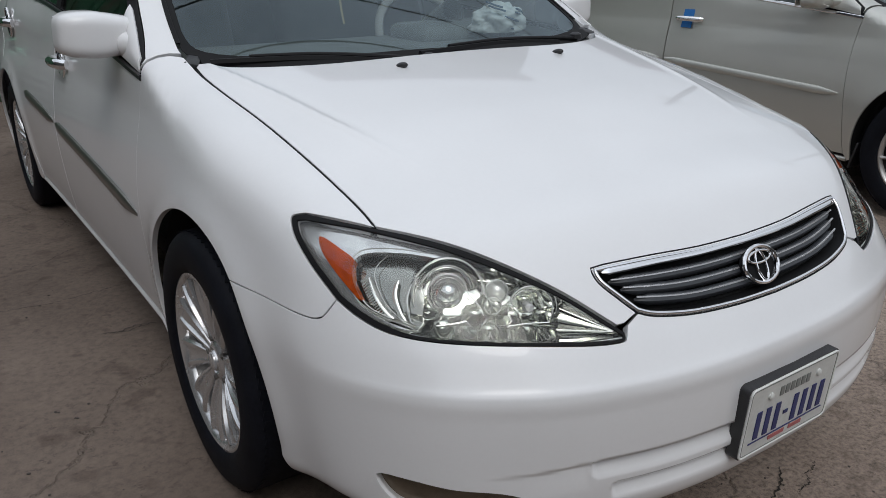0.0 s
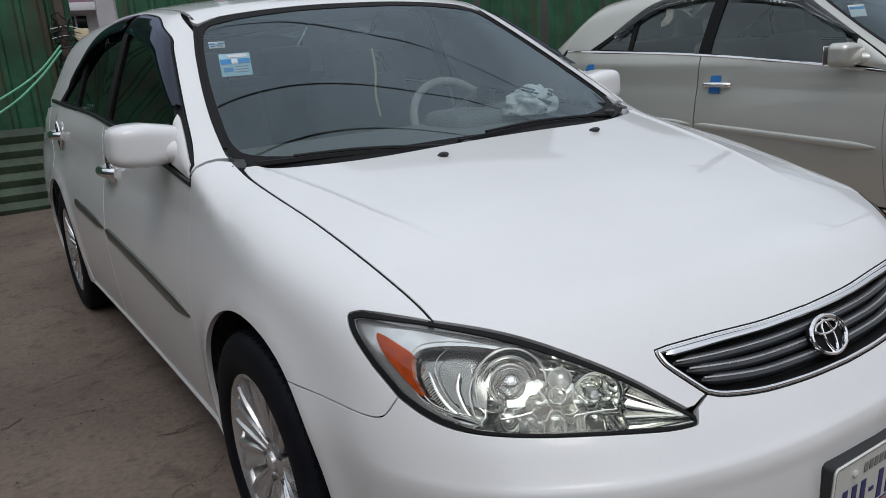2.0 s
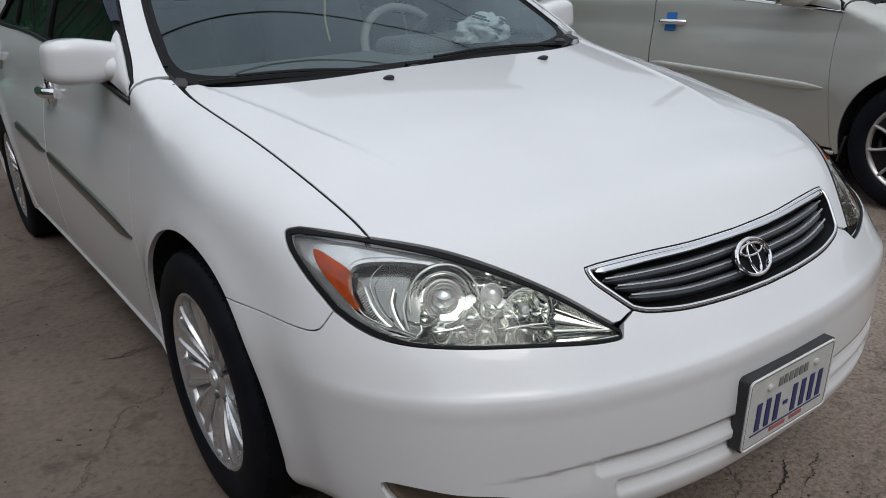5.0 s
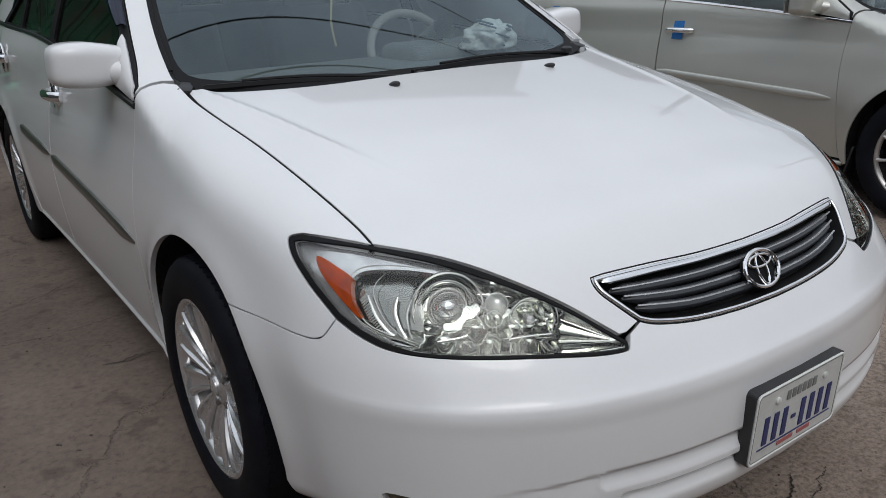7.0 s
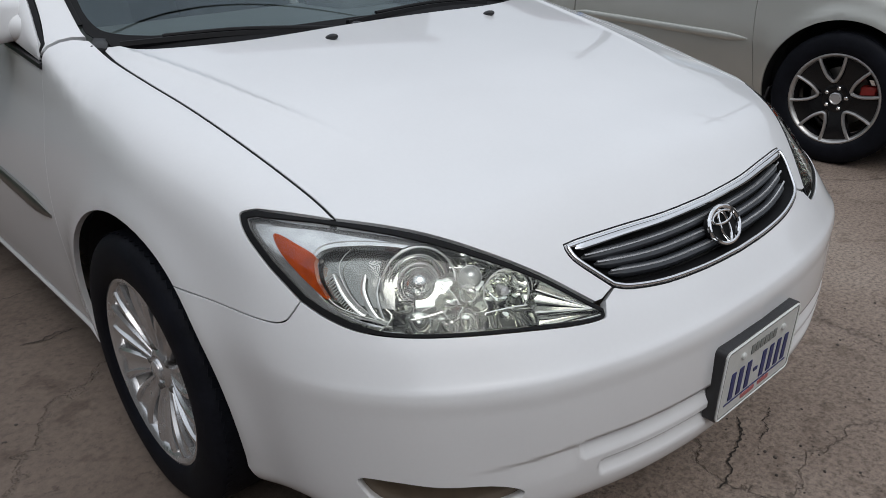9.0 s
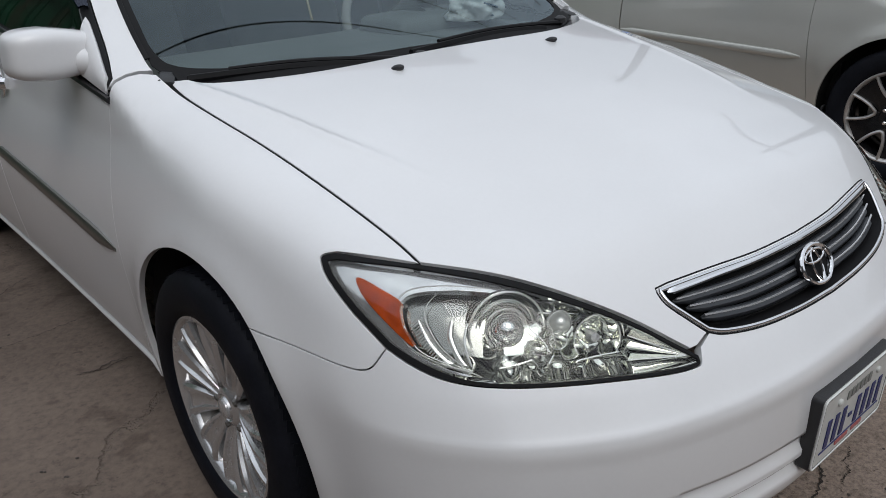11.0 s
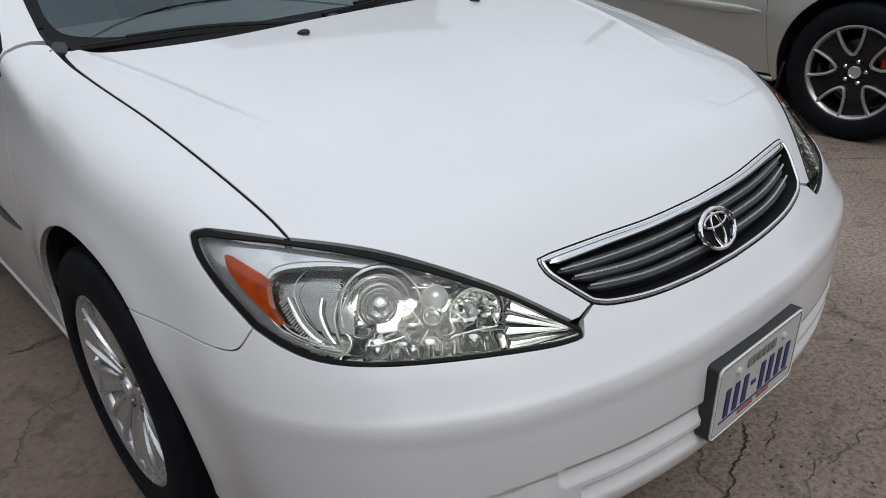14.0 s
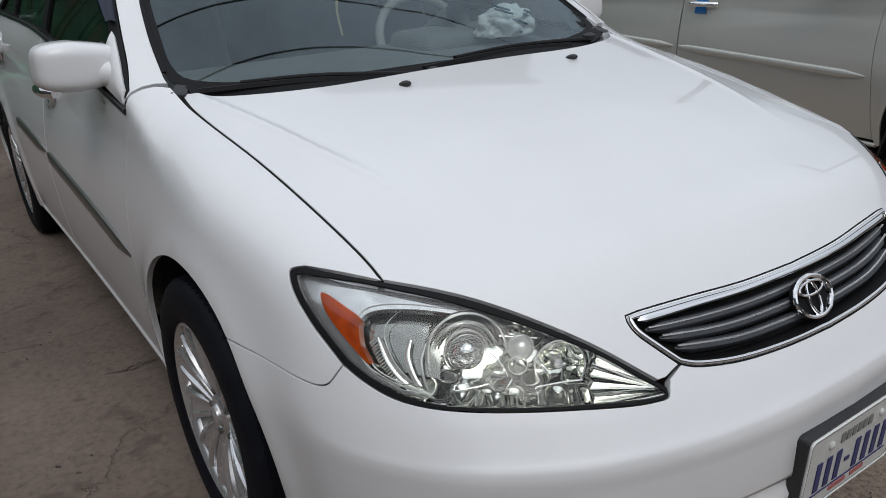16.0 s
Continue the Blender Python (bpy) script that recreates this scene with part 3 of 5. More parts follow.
def headlamp(car, s):
    """One headlamp: gasket, faceted bowl, projector, turn lamp and clear cover."""
    view = LAMP_R if s < 0 else LAMP_L
    line = LAMP_TOP + LAMP_LOW + LAMP_OUT
    line = [(s * abs(p[0]), p[1], p[2]) for p in line]
    # pressed dishes that meet in sharp ridges
    dishes = ((.652, -.676, .626), (.622, -.700, .622), (.592, -.722, .619), (.563, -.741, .617), (.534, -.756, .615), (.505, -.773, .616), (.604, -.698, .650), (.575, -.700, .662),
              (.590, -.664, .704), (.560, -.680, .694), (.530, -.694, .697), (.545, -.718, .642), (.508, -.716, .662), (.478, -.738, .668), (.488, -.752, .640), (.655, -.640, .660))
    mids = view.flat(np.array([(s * x, y, z) for x, y, z in dishes]))

    def faceted(p):
        q = view.flat(p)
        near = np.min((q[:, None, 0] - mids[None, :, 0]) ** 2 + 1.3 * (q[:, None, 1] - mids[None, :, 1]) ** 2, axis=1)
        low = np.interp(np.abs(p[:, 0]), (.38, .46, .587, .676, .73, .76), (.604, .606, .614, .618, .627, .644))
        return body(p) + .064 - .046 * (1 - step01(p[:, 2] - low, .0, .034)) - np.minimum(34 * near, .016)

    lamp = panel("headlamp", faceted, view, line, FACETS, car, step=.0055 if s < 0 else .012, gap=.006, lip=0, label="clear headlamp with chrome bowls")
    edge = even(view.flat(np.array(line)), .016)
    broad = step01(np.abs(trace(body, *view.rays(edge))[:, :1]), .700, .770)  # the gasket is broad round the outer end
    hole = trace(body, *view.rays(inset(edge, .0058) * (1 - broad) + inset(edge, .0115) * broad))
    # the gasket broadens along the top towards the grille
    along = np.clip((.76 - np.abs(hole[:, 0])) / .30, 0, 1)
    upper = hole[:, 2] > np.interp(-hole[:, 1], (.36, .52, .65, .75, .84), (.745, .715, .685, .655, .612))
    hole[:, 2] -= np.where(upper, .006 * np.sin(along * math.pi * .85) ** 2, 0)
    panel("gasket", body, view, line, GASKET, lamp, holes=[[tuple(p) for p in hole]], step=.010, gap=.001, lip=.005, lift=-.002, label="black gasket")
    flat = even(view.flat(np.array(line)), .016)
    bright = [(.615, -.602, .728), (.654, -.565, .734), (.695, -.527, .733), (.718, -.510, .726), (.735, -.511, .711), (.744, -.518, .697), (.748, -.534, .680), (.746, -.562, .661), (.728, -.604, .645), (.704, -.638, .636), (.690, -.656, .628)]
    rim = smooth_path(bright, 3) + [(abs(p[0]), p[1] + .001, p[2] + .0030) for p in LAMP_LOW[::-1] if .405 < abs(p[0]) < .68]
    rim += [(abs(p[0]), p[1] + .006, p[2] - np.interp(abs(p[0]), (.42, .50, .60), (.010, .012, .016))) for p in LAMP_TOP[::-1] if .42 < abs(p[0]) < .60]
    panel("bezel", deeper(body, .015), view, line, BEZEL, lamp, holes=[[(s * p[0], p[1], p[2]) for p in rim]], step=.012, gap=.003, lip=.016, label="streaked silver bezel")
    cover = panel("cover", body, view, [tuple(p) for p in hole], LENS, lamp, step=.02, gap=-.004, lip=0, lift=-.0045, label="clear polycarbonate cover")
    cover.visible_shadow = False
    turn = Matrix.Rotation(radians(-90), 4, "Z")  # the lathe's axis to -y
    aim = Matrix.Rotation(radians(26 * s), 4, "Z") @ Matrix.Rotation(radians(-14), 4, "X") @ turn

    def bowl(name, at, prof, mat, label="", n=48):
        return part(name, lathe(prof, n, Matrix.Translation((s * at[0], at[1], at[2])) @ aim), mat, lamp, label)

    def ring(name, at, r, ahead, thick, a0=0, a1=360, mat=None):
        m = Matrix.Translation((s * at[0], at[1], at[2])) @ aim
        n = max(10, int((a1 - a0) / 8))
        pts = [tuple(m @ Vector((ahead, r * math.cos(radians(a0 + (a1 - a0) * k / n)), r * math.sin(radians(a0 + (a1 - a0) * k / n))))) for k in range(n if a1 - a0 == 360 else n + 1)]
        return part(name, ring_tube(pts, thick, 7) if a1 - a0 == 360 else tube(pts, thick, 6), mat or BRIGHT, lamp)

    outer = trace(deeper(body, .012), *view.rays(inset(flat, .004)))
    inner = trace(deeper(body, .060), *view.rays(inset(flat, .014)))
    k = len(outer)
    mesh_object("housing_wall", list(outer) + list(inner), [(q, (q + 1) % k, k + (q + 1) % k, k + q) for q in range(k)], LAMP_CHROME, lamp)
    # projector in its ringed shroud
    eye = (.620, -.643, .677)
    bowl("projector_shroud", eye, [(.066, -.060), (.0655, -.002), (.062, .000), (.056, -.020), (.050, -.026), (.0475, -.014), (.042, -.012), (.036, -.020), (.033, -.008), (.0295, -.006)], SHROUD, n=56)
    for r, ahead, thick, mat in ((.0638, .000, .0020, BRIGHT), (.0580, -.016, .0016, SATIN), (.0490, -.012, .0013, BRIGHT), (.0440, -.011, .0010, SATIN), (.0350, -.006, .0020, BRIGHT), (.0318, -.005, .0016, SATIN), (.0296, .001, .0010, BRIGHT)):
        ring("projector_ring", eye, r, ahead, thick, mat=mat)
    bowl("projector_lens", eye, [(.0285, -.008), (.0280, .000), (.0255, .009), (.0210, .0155), (.0145, .0205), (.0070, .0230), (0, .0236)], PROJECTOR, "bulging glass projector lens", 40)
    # main beam bowl, its bulb shield and the small domed side lamp
    main, dome = (.503, -.727, .652), (.551, -.694, .683)
    bowl("main_beam_bowl", main, [(.041, .010), (.039, .009), (.036, -.004), (.030, -.016), (.020, -.025), (.009, -.029), (0, -.030)], LAMP_CHROME)
    bowl("main_beam_bulb", main, [(.010, -.04), (.010, -.008), (.0075, .002), (0, .004)], SILVER_TRIM, n=24)
    ring("main_beam_ring", main, .0405, .010, .0014)
    ring("main_beam_ring", main, .0290, -.014, .0010)
    for r, a0, a1 in ((.049, -70, 95), (.058, -60, 80)):
        ring("bowl_rim", main, r, .004, .0014, a0 + (0 if s < 0 else 180), a1 + (0 if s < 0 else 180))
    bowl("side_lamp_dome", dome, [(.0195, -.012), (.0190, -.002), (.0165, .006), (.0115, .0115), (.006, .0140), (0, .0148)], DOME, "clear domed side lamp", 32)
    ring("side_lamp_ring", dome, .0205, -.004, .0012)
    bowl("side_lamp_cone", (.567, -.703, .664), [(.015, .004), (.012, -.004), (.006, -.016), (0, -.020)], LAMP_CHROME, n=28)
    ring("side_lamp_ring", (.567, -.703, .664), .0150, .004, .0010)
    # long wedges that run to the inner tip
    tip = Vector((s * .396, -.832, .6175))
    fan = [Vector((s * x, y, z)) for x, y, z in ((.447, -.752, .667), (.462, -.760, .652), (.474, -.768, .641), (.486, -.781, .626), (.492, -.786, .616))]
    for p, q in zip(fan, fan[1:]):
        crest = (p + q) / 2 + Vector((0, -.007, .002))
        base = (p + q) / 2 + Vector((0, .02, 0))
        bm = bmesh.new()
        a, b, c, d, e = (bm.verts.new(v) for v in (p, q, crest, tip, base))
        for f in ((a, c, d), (c, b, d), (a, e, c), (c, e, b), (a, d, e), (b, e, d)):
            bm.faces.new(f)
        part("tip_wedge", bm, LAMP_CHROME, lamp, smooth=False)
    for p in fan[:-1]:
        part("wedge_edge", tube([tuple(p), tuple((p + tip) / 2 + Vector((0, -.001, .0005))), tuple(tip)], .0010, 5), BRIGHT, lamp)
    # bright ridges between the lower dishes
    for knots in (((.668, -.664, .636), (.640, -.682, .640), (.616, -.694, .644)), ((.616, -.694, .644), (.612, -.706, .632), (.613, -.714, .620)), ((.584, -.711, .647), (.598, -.712, .634), (.606, -.716, .622)),
                  ((.556, -.735, .634), (.566, -.738, .624), (.576, -.742, .614)), ((.556, -.735, .634), (.520, -.748, .634), (.486, -.764, .634)), ((.600, -.676, .690), (.588, -.692, .668), (.588, -.706, .652)),
                  ((.572, -.668, .706), (.540, -.690, .702), (.520, -.700, .697)), ((.500, -.772, .632), (.506, -.776, .622), (.510, -.778, .614))):
        way = snap(deeper(body, .037), smooth_path([(s * x, y, z) for x, y, z in knots], 4))
        part("dish_ridge", tube(way, .0012, 5), BRIGHT, lamp)
    # the teardrop reflector beside the turn lamp, its leaves and flutes
    drop = [(s * p[0], p[1], p[2]) for p in smooth_path(bright + [(.676, -.640, .650), (.655, -.620, .700)], 4, True)]
    panel("reflector_bowl", deeper(body, .046), view, drop, SMOKED, lamp, step=.012, gap=-.004, lip=0)
    blades = ((bright, .015, .0013, 1), ([(.681, -.545, .731), (.705, -.545, .715), (.716, -.558, .696), (.717, -.593, .665), (.701, -.636, .636)], .030, .0009, 1),
              ([(.716, -.541, .694), (.718, -.571, .668), (.712, -.602, .646), (.698, -.633, .631)], .036, .0060, .35), ([(.683, -.581, .694), (.697, -.592, .674), (.700, -.613, .649), (.696, -.634, .632)], .034, .0042, .4),
              ([(.668, -.601, .690), (.684, -.611, .673), (.692, -.626, .654), (.694, -.642, .634)], .032, .0022, .6), ([(.736, -.530, .686), (.738, -.548, .667), (.733, -.574, .652), (.715, -.610, .641)], .026, .0012, 1))
    for knots, deep, thick, flatness in blades:
        way = snap(deeper(body, deep), smooth_path([(s * p[0], p[1], p[2]) for p in knots], 5))
        part("chrome_blade", tube(way, thick, 8, flatness, lambda t: .30 + .9 * math.sin(math.pi * (.10 + .80 * t))), BRIGHT, lamp)
    amber = [(.761, -.434, .7485), (.754, -.443, .7500), (.746, -.482, .7410), (.737, -.517, .7290), (.744, -.524, .7180), (.752, -.540, .6960), (.753, -.566, .6720), (.764, -.520, .6980), (.768, -.464, .7280)]
    panel("turn_lamp", deeper(body, .0105), view, [(s * p[0], p[1], p[2]) for p in smooth_path(amber, 4, True)], AMBER, lamp, step=.010, gap=0, lip=.02, label="amber turn lamp")
    row = smooth_path([(.722, -.536, .690), (.724, -.557, .673), (.722, -.580, .657), (.714, -.602, .645)], 6)
    for x, y, z in row:
        a, b = snap(deeper(body, .033), [(s * (x + .007), y + .002, z - .004), (s * (x - .005), y - .002, z + .004)])
        part("flute", tube([a, b], .0014, 6), BRIGHT, lamp)
    part("turn_bulb", lathe([(.013, -.02), (.012, .0), (.007, .005), (0, .006)], 20, Matrix.Translation((s * .716, -.508, .702)) @ aim), DULL, lamp)
    return lamp


def grille(car):
    half = GRILLE_LOW[::-1][:-1] + GRILLE_SIDE[::-1][:-1] + GRILLE_TOP
    full = [tuple(p) for p in half] + [tuple(p) for p in mirrored(half)[1:-1]]
    view = Flat((0, 1, -.35))
    g = panel("grille", deeper(body, .042), view, full, DARK, car, step=.03, gap=-.004, lip=0, label="dark grey grille in a chrome surround")
    pts = trace(body, *view.rays(even(view.flat(np.array(full)), .016)))
    nrm = gradient(body, pts)
    part("surround", ring_tube([tuple(p + .0005 * n) for p, n in zip(pts, nrm)], .0042, 10), CHROME, g, "chrome surround")
    loop = view.flat(pts)
    # black rod that draws the shadow between bonnet and surround
    gap_line = trace(deeper(body, .002), *view.rays(inset(loop, -.0062)))
    part("shadow_gap", ring_tube([tuple(p) for p in gap_line], .0026, 6), GASKET, g, "black strip for the shaded gap round the grille")
    rim, floor_line = trace(deeper(body, .001), *view.rays(inset(loop, .003))), trace(deeper(body, .040), *view.rays(inset(loop, .006)))
    n = len(rim)
    mesh_object("housing_wall", list(rim) + list(floor_line), [(q, (q + 1) % n, n + (q + 1) % n, n + q) for q in range(n)], GASKET, g)
    brow = smooth_path([(-.374, -.78, .7035), (-.258, -.80, .7045), (-.137, -.82, .702), (0, -.83, .701), (.137, -.82, .702), (.258, -.80, .7045), (.374, -.78, .7035)], 2)
    strip(deeper(body, -.002), brow, (0, 1, 0), .012, .003, CHROME, "brow", g, "broad chrome brow")
    for k in range(3):
        t = (k + 1.2) / 4.0
        wide = .374 - .064 * t ** 1.1
        pts = []
        for j in range(13):
            x = wide * (j / 6 - 1)
            zt, zl = np.interp(abs(x), (0, .137, .258, .384), (.700, .700, .702, .699)), np.interp(abs(x), (0, .113, .225, .307, .35), (.624, .626, .631, .640, .653))
            pts.append((x, -.86, zt + (zl - zt) * t))
        way = (0, 1, 0)
        strip(deeper(body, .020), [(a, -.86, c - .006) for a, b, c in pts[::2]], way, .021, .010, MESH, "slat", g)
        line = trace(deeper(body, .008), np.array([(a, -1.4, c + .002) for a, b, c in smooth_path(pts[::2], 4)]), np.array((0, 1.0, 0)))
        part("slat_edge", tube([tuple(p) for p in line], .0022, 6), SILVER_TRIM, g, "silver edge")
    e = tagged(new("emblem"), "chrome oval emblem")
    e.parent = car
    e.matrix_basis = pose(-.008, -.853, .663, 60, 0, 0) @ Matrix.Scale(.86, 4)

    def oval(a, b, cy, r, name, n=48):
        bm = ring_tube([(a * math.cos(2 * math.pi * k / n), cy + b * math.sin(2 * math.pi * k / n), 0) for k in range(n)], r, 8)
        part(name, bm, CHROME, e)
    bm = bmesh.new()
    bmesh.ops.create_cone(bm, cap_ends=True, segments=48, radius1=.054, radius2=.052, depth=.012, matrix=Matrix.Diagonal((1.04, .74, 1, 1)) @ Matrix.Translation((0, 0, -.012)))
    part("backing", bm, GASKET, e)
    oval(.060, .0425, 0, .0052, "outer_ring")
    oval(.017, .036, -.002, .0034, "upright_ring")
    oval(.040, .0135, .018, .0034, "cross_ring")
    return g


def number_plate(car):
    p = tagged(new("number_plate"), "white number plate in a black frame")
    p.parent = car
    p.matrix_basis = pose(-.016, -.964, .404, 93, 0, 0) @ Matrix.Scale(.945, 4)
    def slab(w, h, r, thick, z):
        """A plate with rounded corners."""
        pts = [(sx * (w / 2 - r) + r * math.cos(radians(a0 + 15 * k)), sy * (h / 2 - r) + r * math.sin(radians(a0 + 15 * k))) for sx, sy, a0 in ((1, 1, 0), (-1, 1, 90), (-1, -1, 180), (1, -1, 270)) for k in range(7)]
        bm = bmesh.new()
        low, high = [bm.verts.new((x, y, z)) for x, y in pts], [bm.verts.new((x, y, z + thick)) for x, y in pts]
        n = len(pts)
        for k in range(n):
            bm.faces.new((low[k], low[(k + 1) % n], high[(k + 1) % n], high[k]))
        bm.faces.new(high), bm.faces.new(low[::-1])
        return bm, [(x, y, z + thick) for x, y in pts]
    part("frame", slab(.317, .173, .014, .026, -.026)[0], BLACK, p, "black plastic frame")
    part("sheet", slab(.311, .167, .012, .003, 0)[0], PLATE_WHITE, p)
    part("border", ring_tube(slab(.300, .156, .009, .003, 0)[1], .0011, 6), PLATE_GREY, p)
    part("rim", ring_tube(slab(.309, .165, .012, .003, 0)[1], .0019, 6), PLATE_RIM, p, "white embossed rim")
    x = -.120
    for k in range(8):
        w = .016 if k == 3 else .0165
        h = .009 if k == 3 else .066
        part("character_bar", block(w, h, .002, Matrix.Translation((x + w / 2, -.012, .004)), .0006, 1), PLATE_BLUE, p, "dark blue embossed bar" if k == 0 else "")
        x += w + .0158
    for k in range(6):
        part("script_bar", block(.013, .022, .002, Matrix.Translation((-.046 + .0185 * k, .050, .004)), .0006, 1), PLATE_GREY, p)
    part("line_bar", block(.264, .0024, .0016, Matrix.Translation((0, -.052, .0038))), PLATE_BLUE, p)
    for k in range(2):
        part("script_bar", block(.056 if k == 0 else .046, .010, .002, Matrix.Translation((-.033 + .068 * k, -.062, .004)), .0006, 1), PLATE_RED, p, "red bar")
    for sx in (-1, 1):
        part("bolt", lathe([(.008, 0), (.0075, .004), (.004, .006), (0, .0062)], 16, Matrix.Translation((sx * .085, .050, .003)) @ Matrix.Rotation(radians(-90), 4, "Y")), PLATE_WHITE, p, "plastic bolt cap")


def fog_lamp(car, s):
    pts = [(.770, -.640, .366), (.735, -.692, .371), (.683, -.744, .363), (.612, -.797, .355), (.566, -.824, .336), (.575, -.82, .318), (.63, -.785, .300), (.70, -.73, .298), (.752, -.668, .318)]
    line = [(s * p[0], p[1], p[2]) for p in smooth_path(pts, 4, True)]
    lamp = panel("fog_lamp", deeper(body, .02), WRAP, line, FOG, car, step=.02, gap=-.002, lip=0, label="brown-tinted fog lamp")
    bm = lathe([(.045, .012), (.043, .016), (.036, .004), (.02, -.004), (0, -.006)], 32, Matrix.Translation((s * .655, -.735, .333)) @ Matrix.Rotation(radians(-90 + 38 * s), 4, "Z"))
    part("bowl", bm, DULL, lamp)
    panel("lens", deeper(body, .010), WRAP, line, LENS, lamp, step=.02, gap=.001, lip=0).visible_shadow = False
    return line


def door_handle(door, y, z, s, tape):
    """A chrome pull in its cup."""
    p = on_side(skin, [(y, z)], s)[0]
    h = tagged(new("handle"), "chrome door handle" + (" with blue masking tape" if tape else ""))
    h.parent = door
    h.matrix_basis = pose(*p, 0, 0, 0)
    if not tape:
        # nearly flat cup; its dark colour stands for what hollow chrome would mirror
        bm = lathe([(.052, .002), (.049, .0062), (.044, .0046), (.030, .0036), (0, .0030)], 32, Matrix.Diagonal((s, 1.0, 1, 1)))
        bm.transform(Matrix.Diagonal((1, .95, 1.25, 1)))
        part("cup", bm, CUP_SHADE_CHROME, h)
    if not tape:
        part("cup_rim", ring_tube([(s * .005, .049 * math.cos(k * math.pi / 16), .062 * math.sin(k * math.pi / 16)) for k in range(32)], .0055, 8), CHROME, h)
    bar = smooth_path([(s * .004, -.098, 0), (s * .022, -.080, .001), (s * .034, -.04, .002), (s * .036, .02, .002), (s * .028, .062, .001), (s * .006, .080, 0)], 5)
    part("pull", tube(bar, .0135 if tape else .0165, 10, 1.15), CHROME, h)
    if tape:
        part("tape", block(.003, .074, .112, Matrix.Translation((s * .006, .004, .004)) @ pose(0, 0, 0, 0, -14 * s, 0), .0008, 1), BLUE, h, "blue masking tape")


def mirror(car, s, paint):
    m = tagged(new("door_mirror"), "body-coloured door mirror")
    m.parent = car
    bm = bmesh.new()
    bmesh.ops.create_uvsphere(bm, u_segments=48, v_segments=28, radius=1)
    for v in bm.verts:
        x, y, z = v.co
        q = 4.5
        n = (abs(x) ** q + abs(y) ** q + abs(z) ** q) ** (-1 / q)
        x, y, z = x * n, y * n, z * n
        t = (x + 1) / 2  # 0 at the door, 1 at the tip
        tall = (.062 if z > 0 else .058) * (.80 + .24 * min(1, t * 1.8) - .12 * max(0, t - .6))
        deep = .092 if y < 0 else .046
        v.co = (s * x * .108, y * deep * (1 - .25 * t ** 2), z * tall)
    bm.transform(Matrix.Translation((s * .866, .690, 1.024)) @ pose(0, 0, 0, 0, -3 * s, -8 * s))
    part("housing", bm, paint, m)
    foot = smooth_path([(s * .835, .690, 1.014), (s * .806, .636, 1.004), (s * .780, .585, .998), (s * .745, .535, .992)], 4)
    part("foot", tube(foot, .040, 20, .95, lambda t: 1.04 - .25 * t), paint, m)
    sail = on_side(cabin, [(.462, .945), (.560, .962), (.640, .974), (.652, .985), (.654, 1.020), (.656, 1.060), (.660, 1.102), (.640, 1.0925), (.590, 1.062), (.535, 1.027), (.470, .984)], s)
    panel("sail", deeper(cabin, -.006), SIDE_R if s < 0 else SIDE_L, [tuple(p) for p in sail], paint, m, step=.015, gap=0, lip=.012)
    part("mirror_glass", block(.18, .004, .095, Matrix.Translation((s * .870, .733, 1.026)), .002, 1), CHROME, m)


def wiper(car, pivot, tip):
    """An arm and blade lying low on the screen."""
    w = tagged(new("wiper"), "black wiper arm and blade")
    w.parent = car
    a, b = np.array(pivot), np.array(tip)
    line = smooth_path([a, a * .75 + b * .25 + (0, 0, .010), a * .45 + b * .55 + (0, 0, .016), a * .15 + b * .85 + (0, 0, .010)], 5)
    part("arm", tube(line, .0095, 8, .7, lambda t: 1.25 - .55 * t), GASKET, w)
    part("pivot_cap", lathe([(.020, 0), (.019, .014), (.010, .020), (0, .021)], 20, Matrix.Translation(a) @ Matrix.Rotation(radians(-90), 4, "Y")), BLACK, w)
    d = b - a
    side = np.array((0, -.018, -.006))
    blade = smooth_path([a + d * .16 + side, a + d * .55 + side + (0, .004, .010), a + d * 1.03 + side], 8)
    part("blade", tube(blade, .009, 6, 1.3), GASKET, w)


def seat(parent, x, y, width, mat, bench=False):
    t = tagged(new("rear_seat" if bench else "front_seat"), "grey upholstered car seat")
    t.parent = parent
    part("cushion", block(width, .52, .16, Matrix.Translation((x, y, .52)), .05, 3), mat, t)
    part("backrest", block(width, .14, .60, Matrix.Translation((x, y + .34, .82)) @ pose(0, 0, 0, -18, 0, 0), .05, 3), mat, t)
    for dx in ((-.42, .42) if bench else (0,)):
        part("headrest", block(.27, .10, .17, Matrix.Translation((x + dx, y + .46, 1.175)) @ pose(0, 0, 0, -12, 0, 0), .04, 3), mat, t)


def visor(car, top, low, mat, label=""):
    """A thin moulded lip from the window's top edge, standing off the glass."""
    a, b = np.array(top), np.array(low)
    rows = []
    for t, off in ((0, .003), (.12, .010), (.35, .0155), (.7, .018), (1, .018), (1, .0145), (.5, .0135)):
        p = a + (b - a) * t
        rows.append(p + off * gradient(cabin, p))
    n = len(a)
    faces = [(k * n + j, k * n + j + 1, (k + 1) * n + j + 1, (k + 1) * n + j) for k in range(len(rows) - 1) for j in range(n - 1)]
    if np.dot(np.cross(a[n // 2 + 1] - a[n // 2], b[n // 2] - a[n // 2]), gradient(cabin, a[n // 2:n // 2 + 1])[0]) < 0:
        faces = [q[::-1] for q in faces]
    return mesh_object("rain_visor", [tuple(q) for r in rows for q in r], faces, mat, car, label)


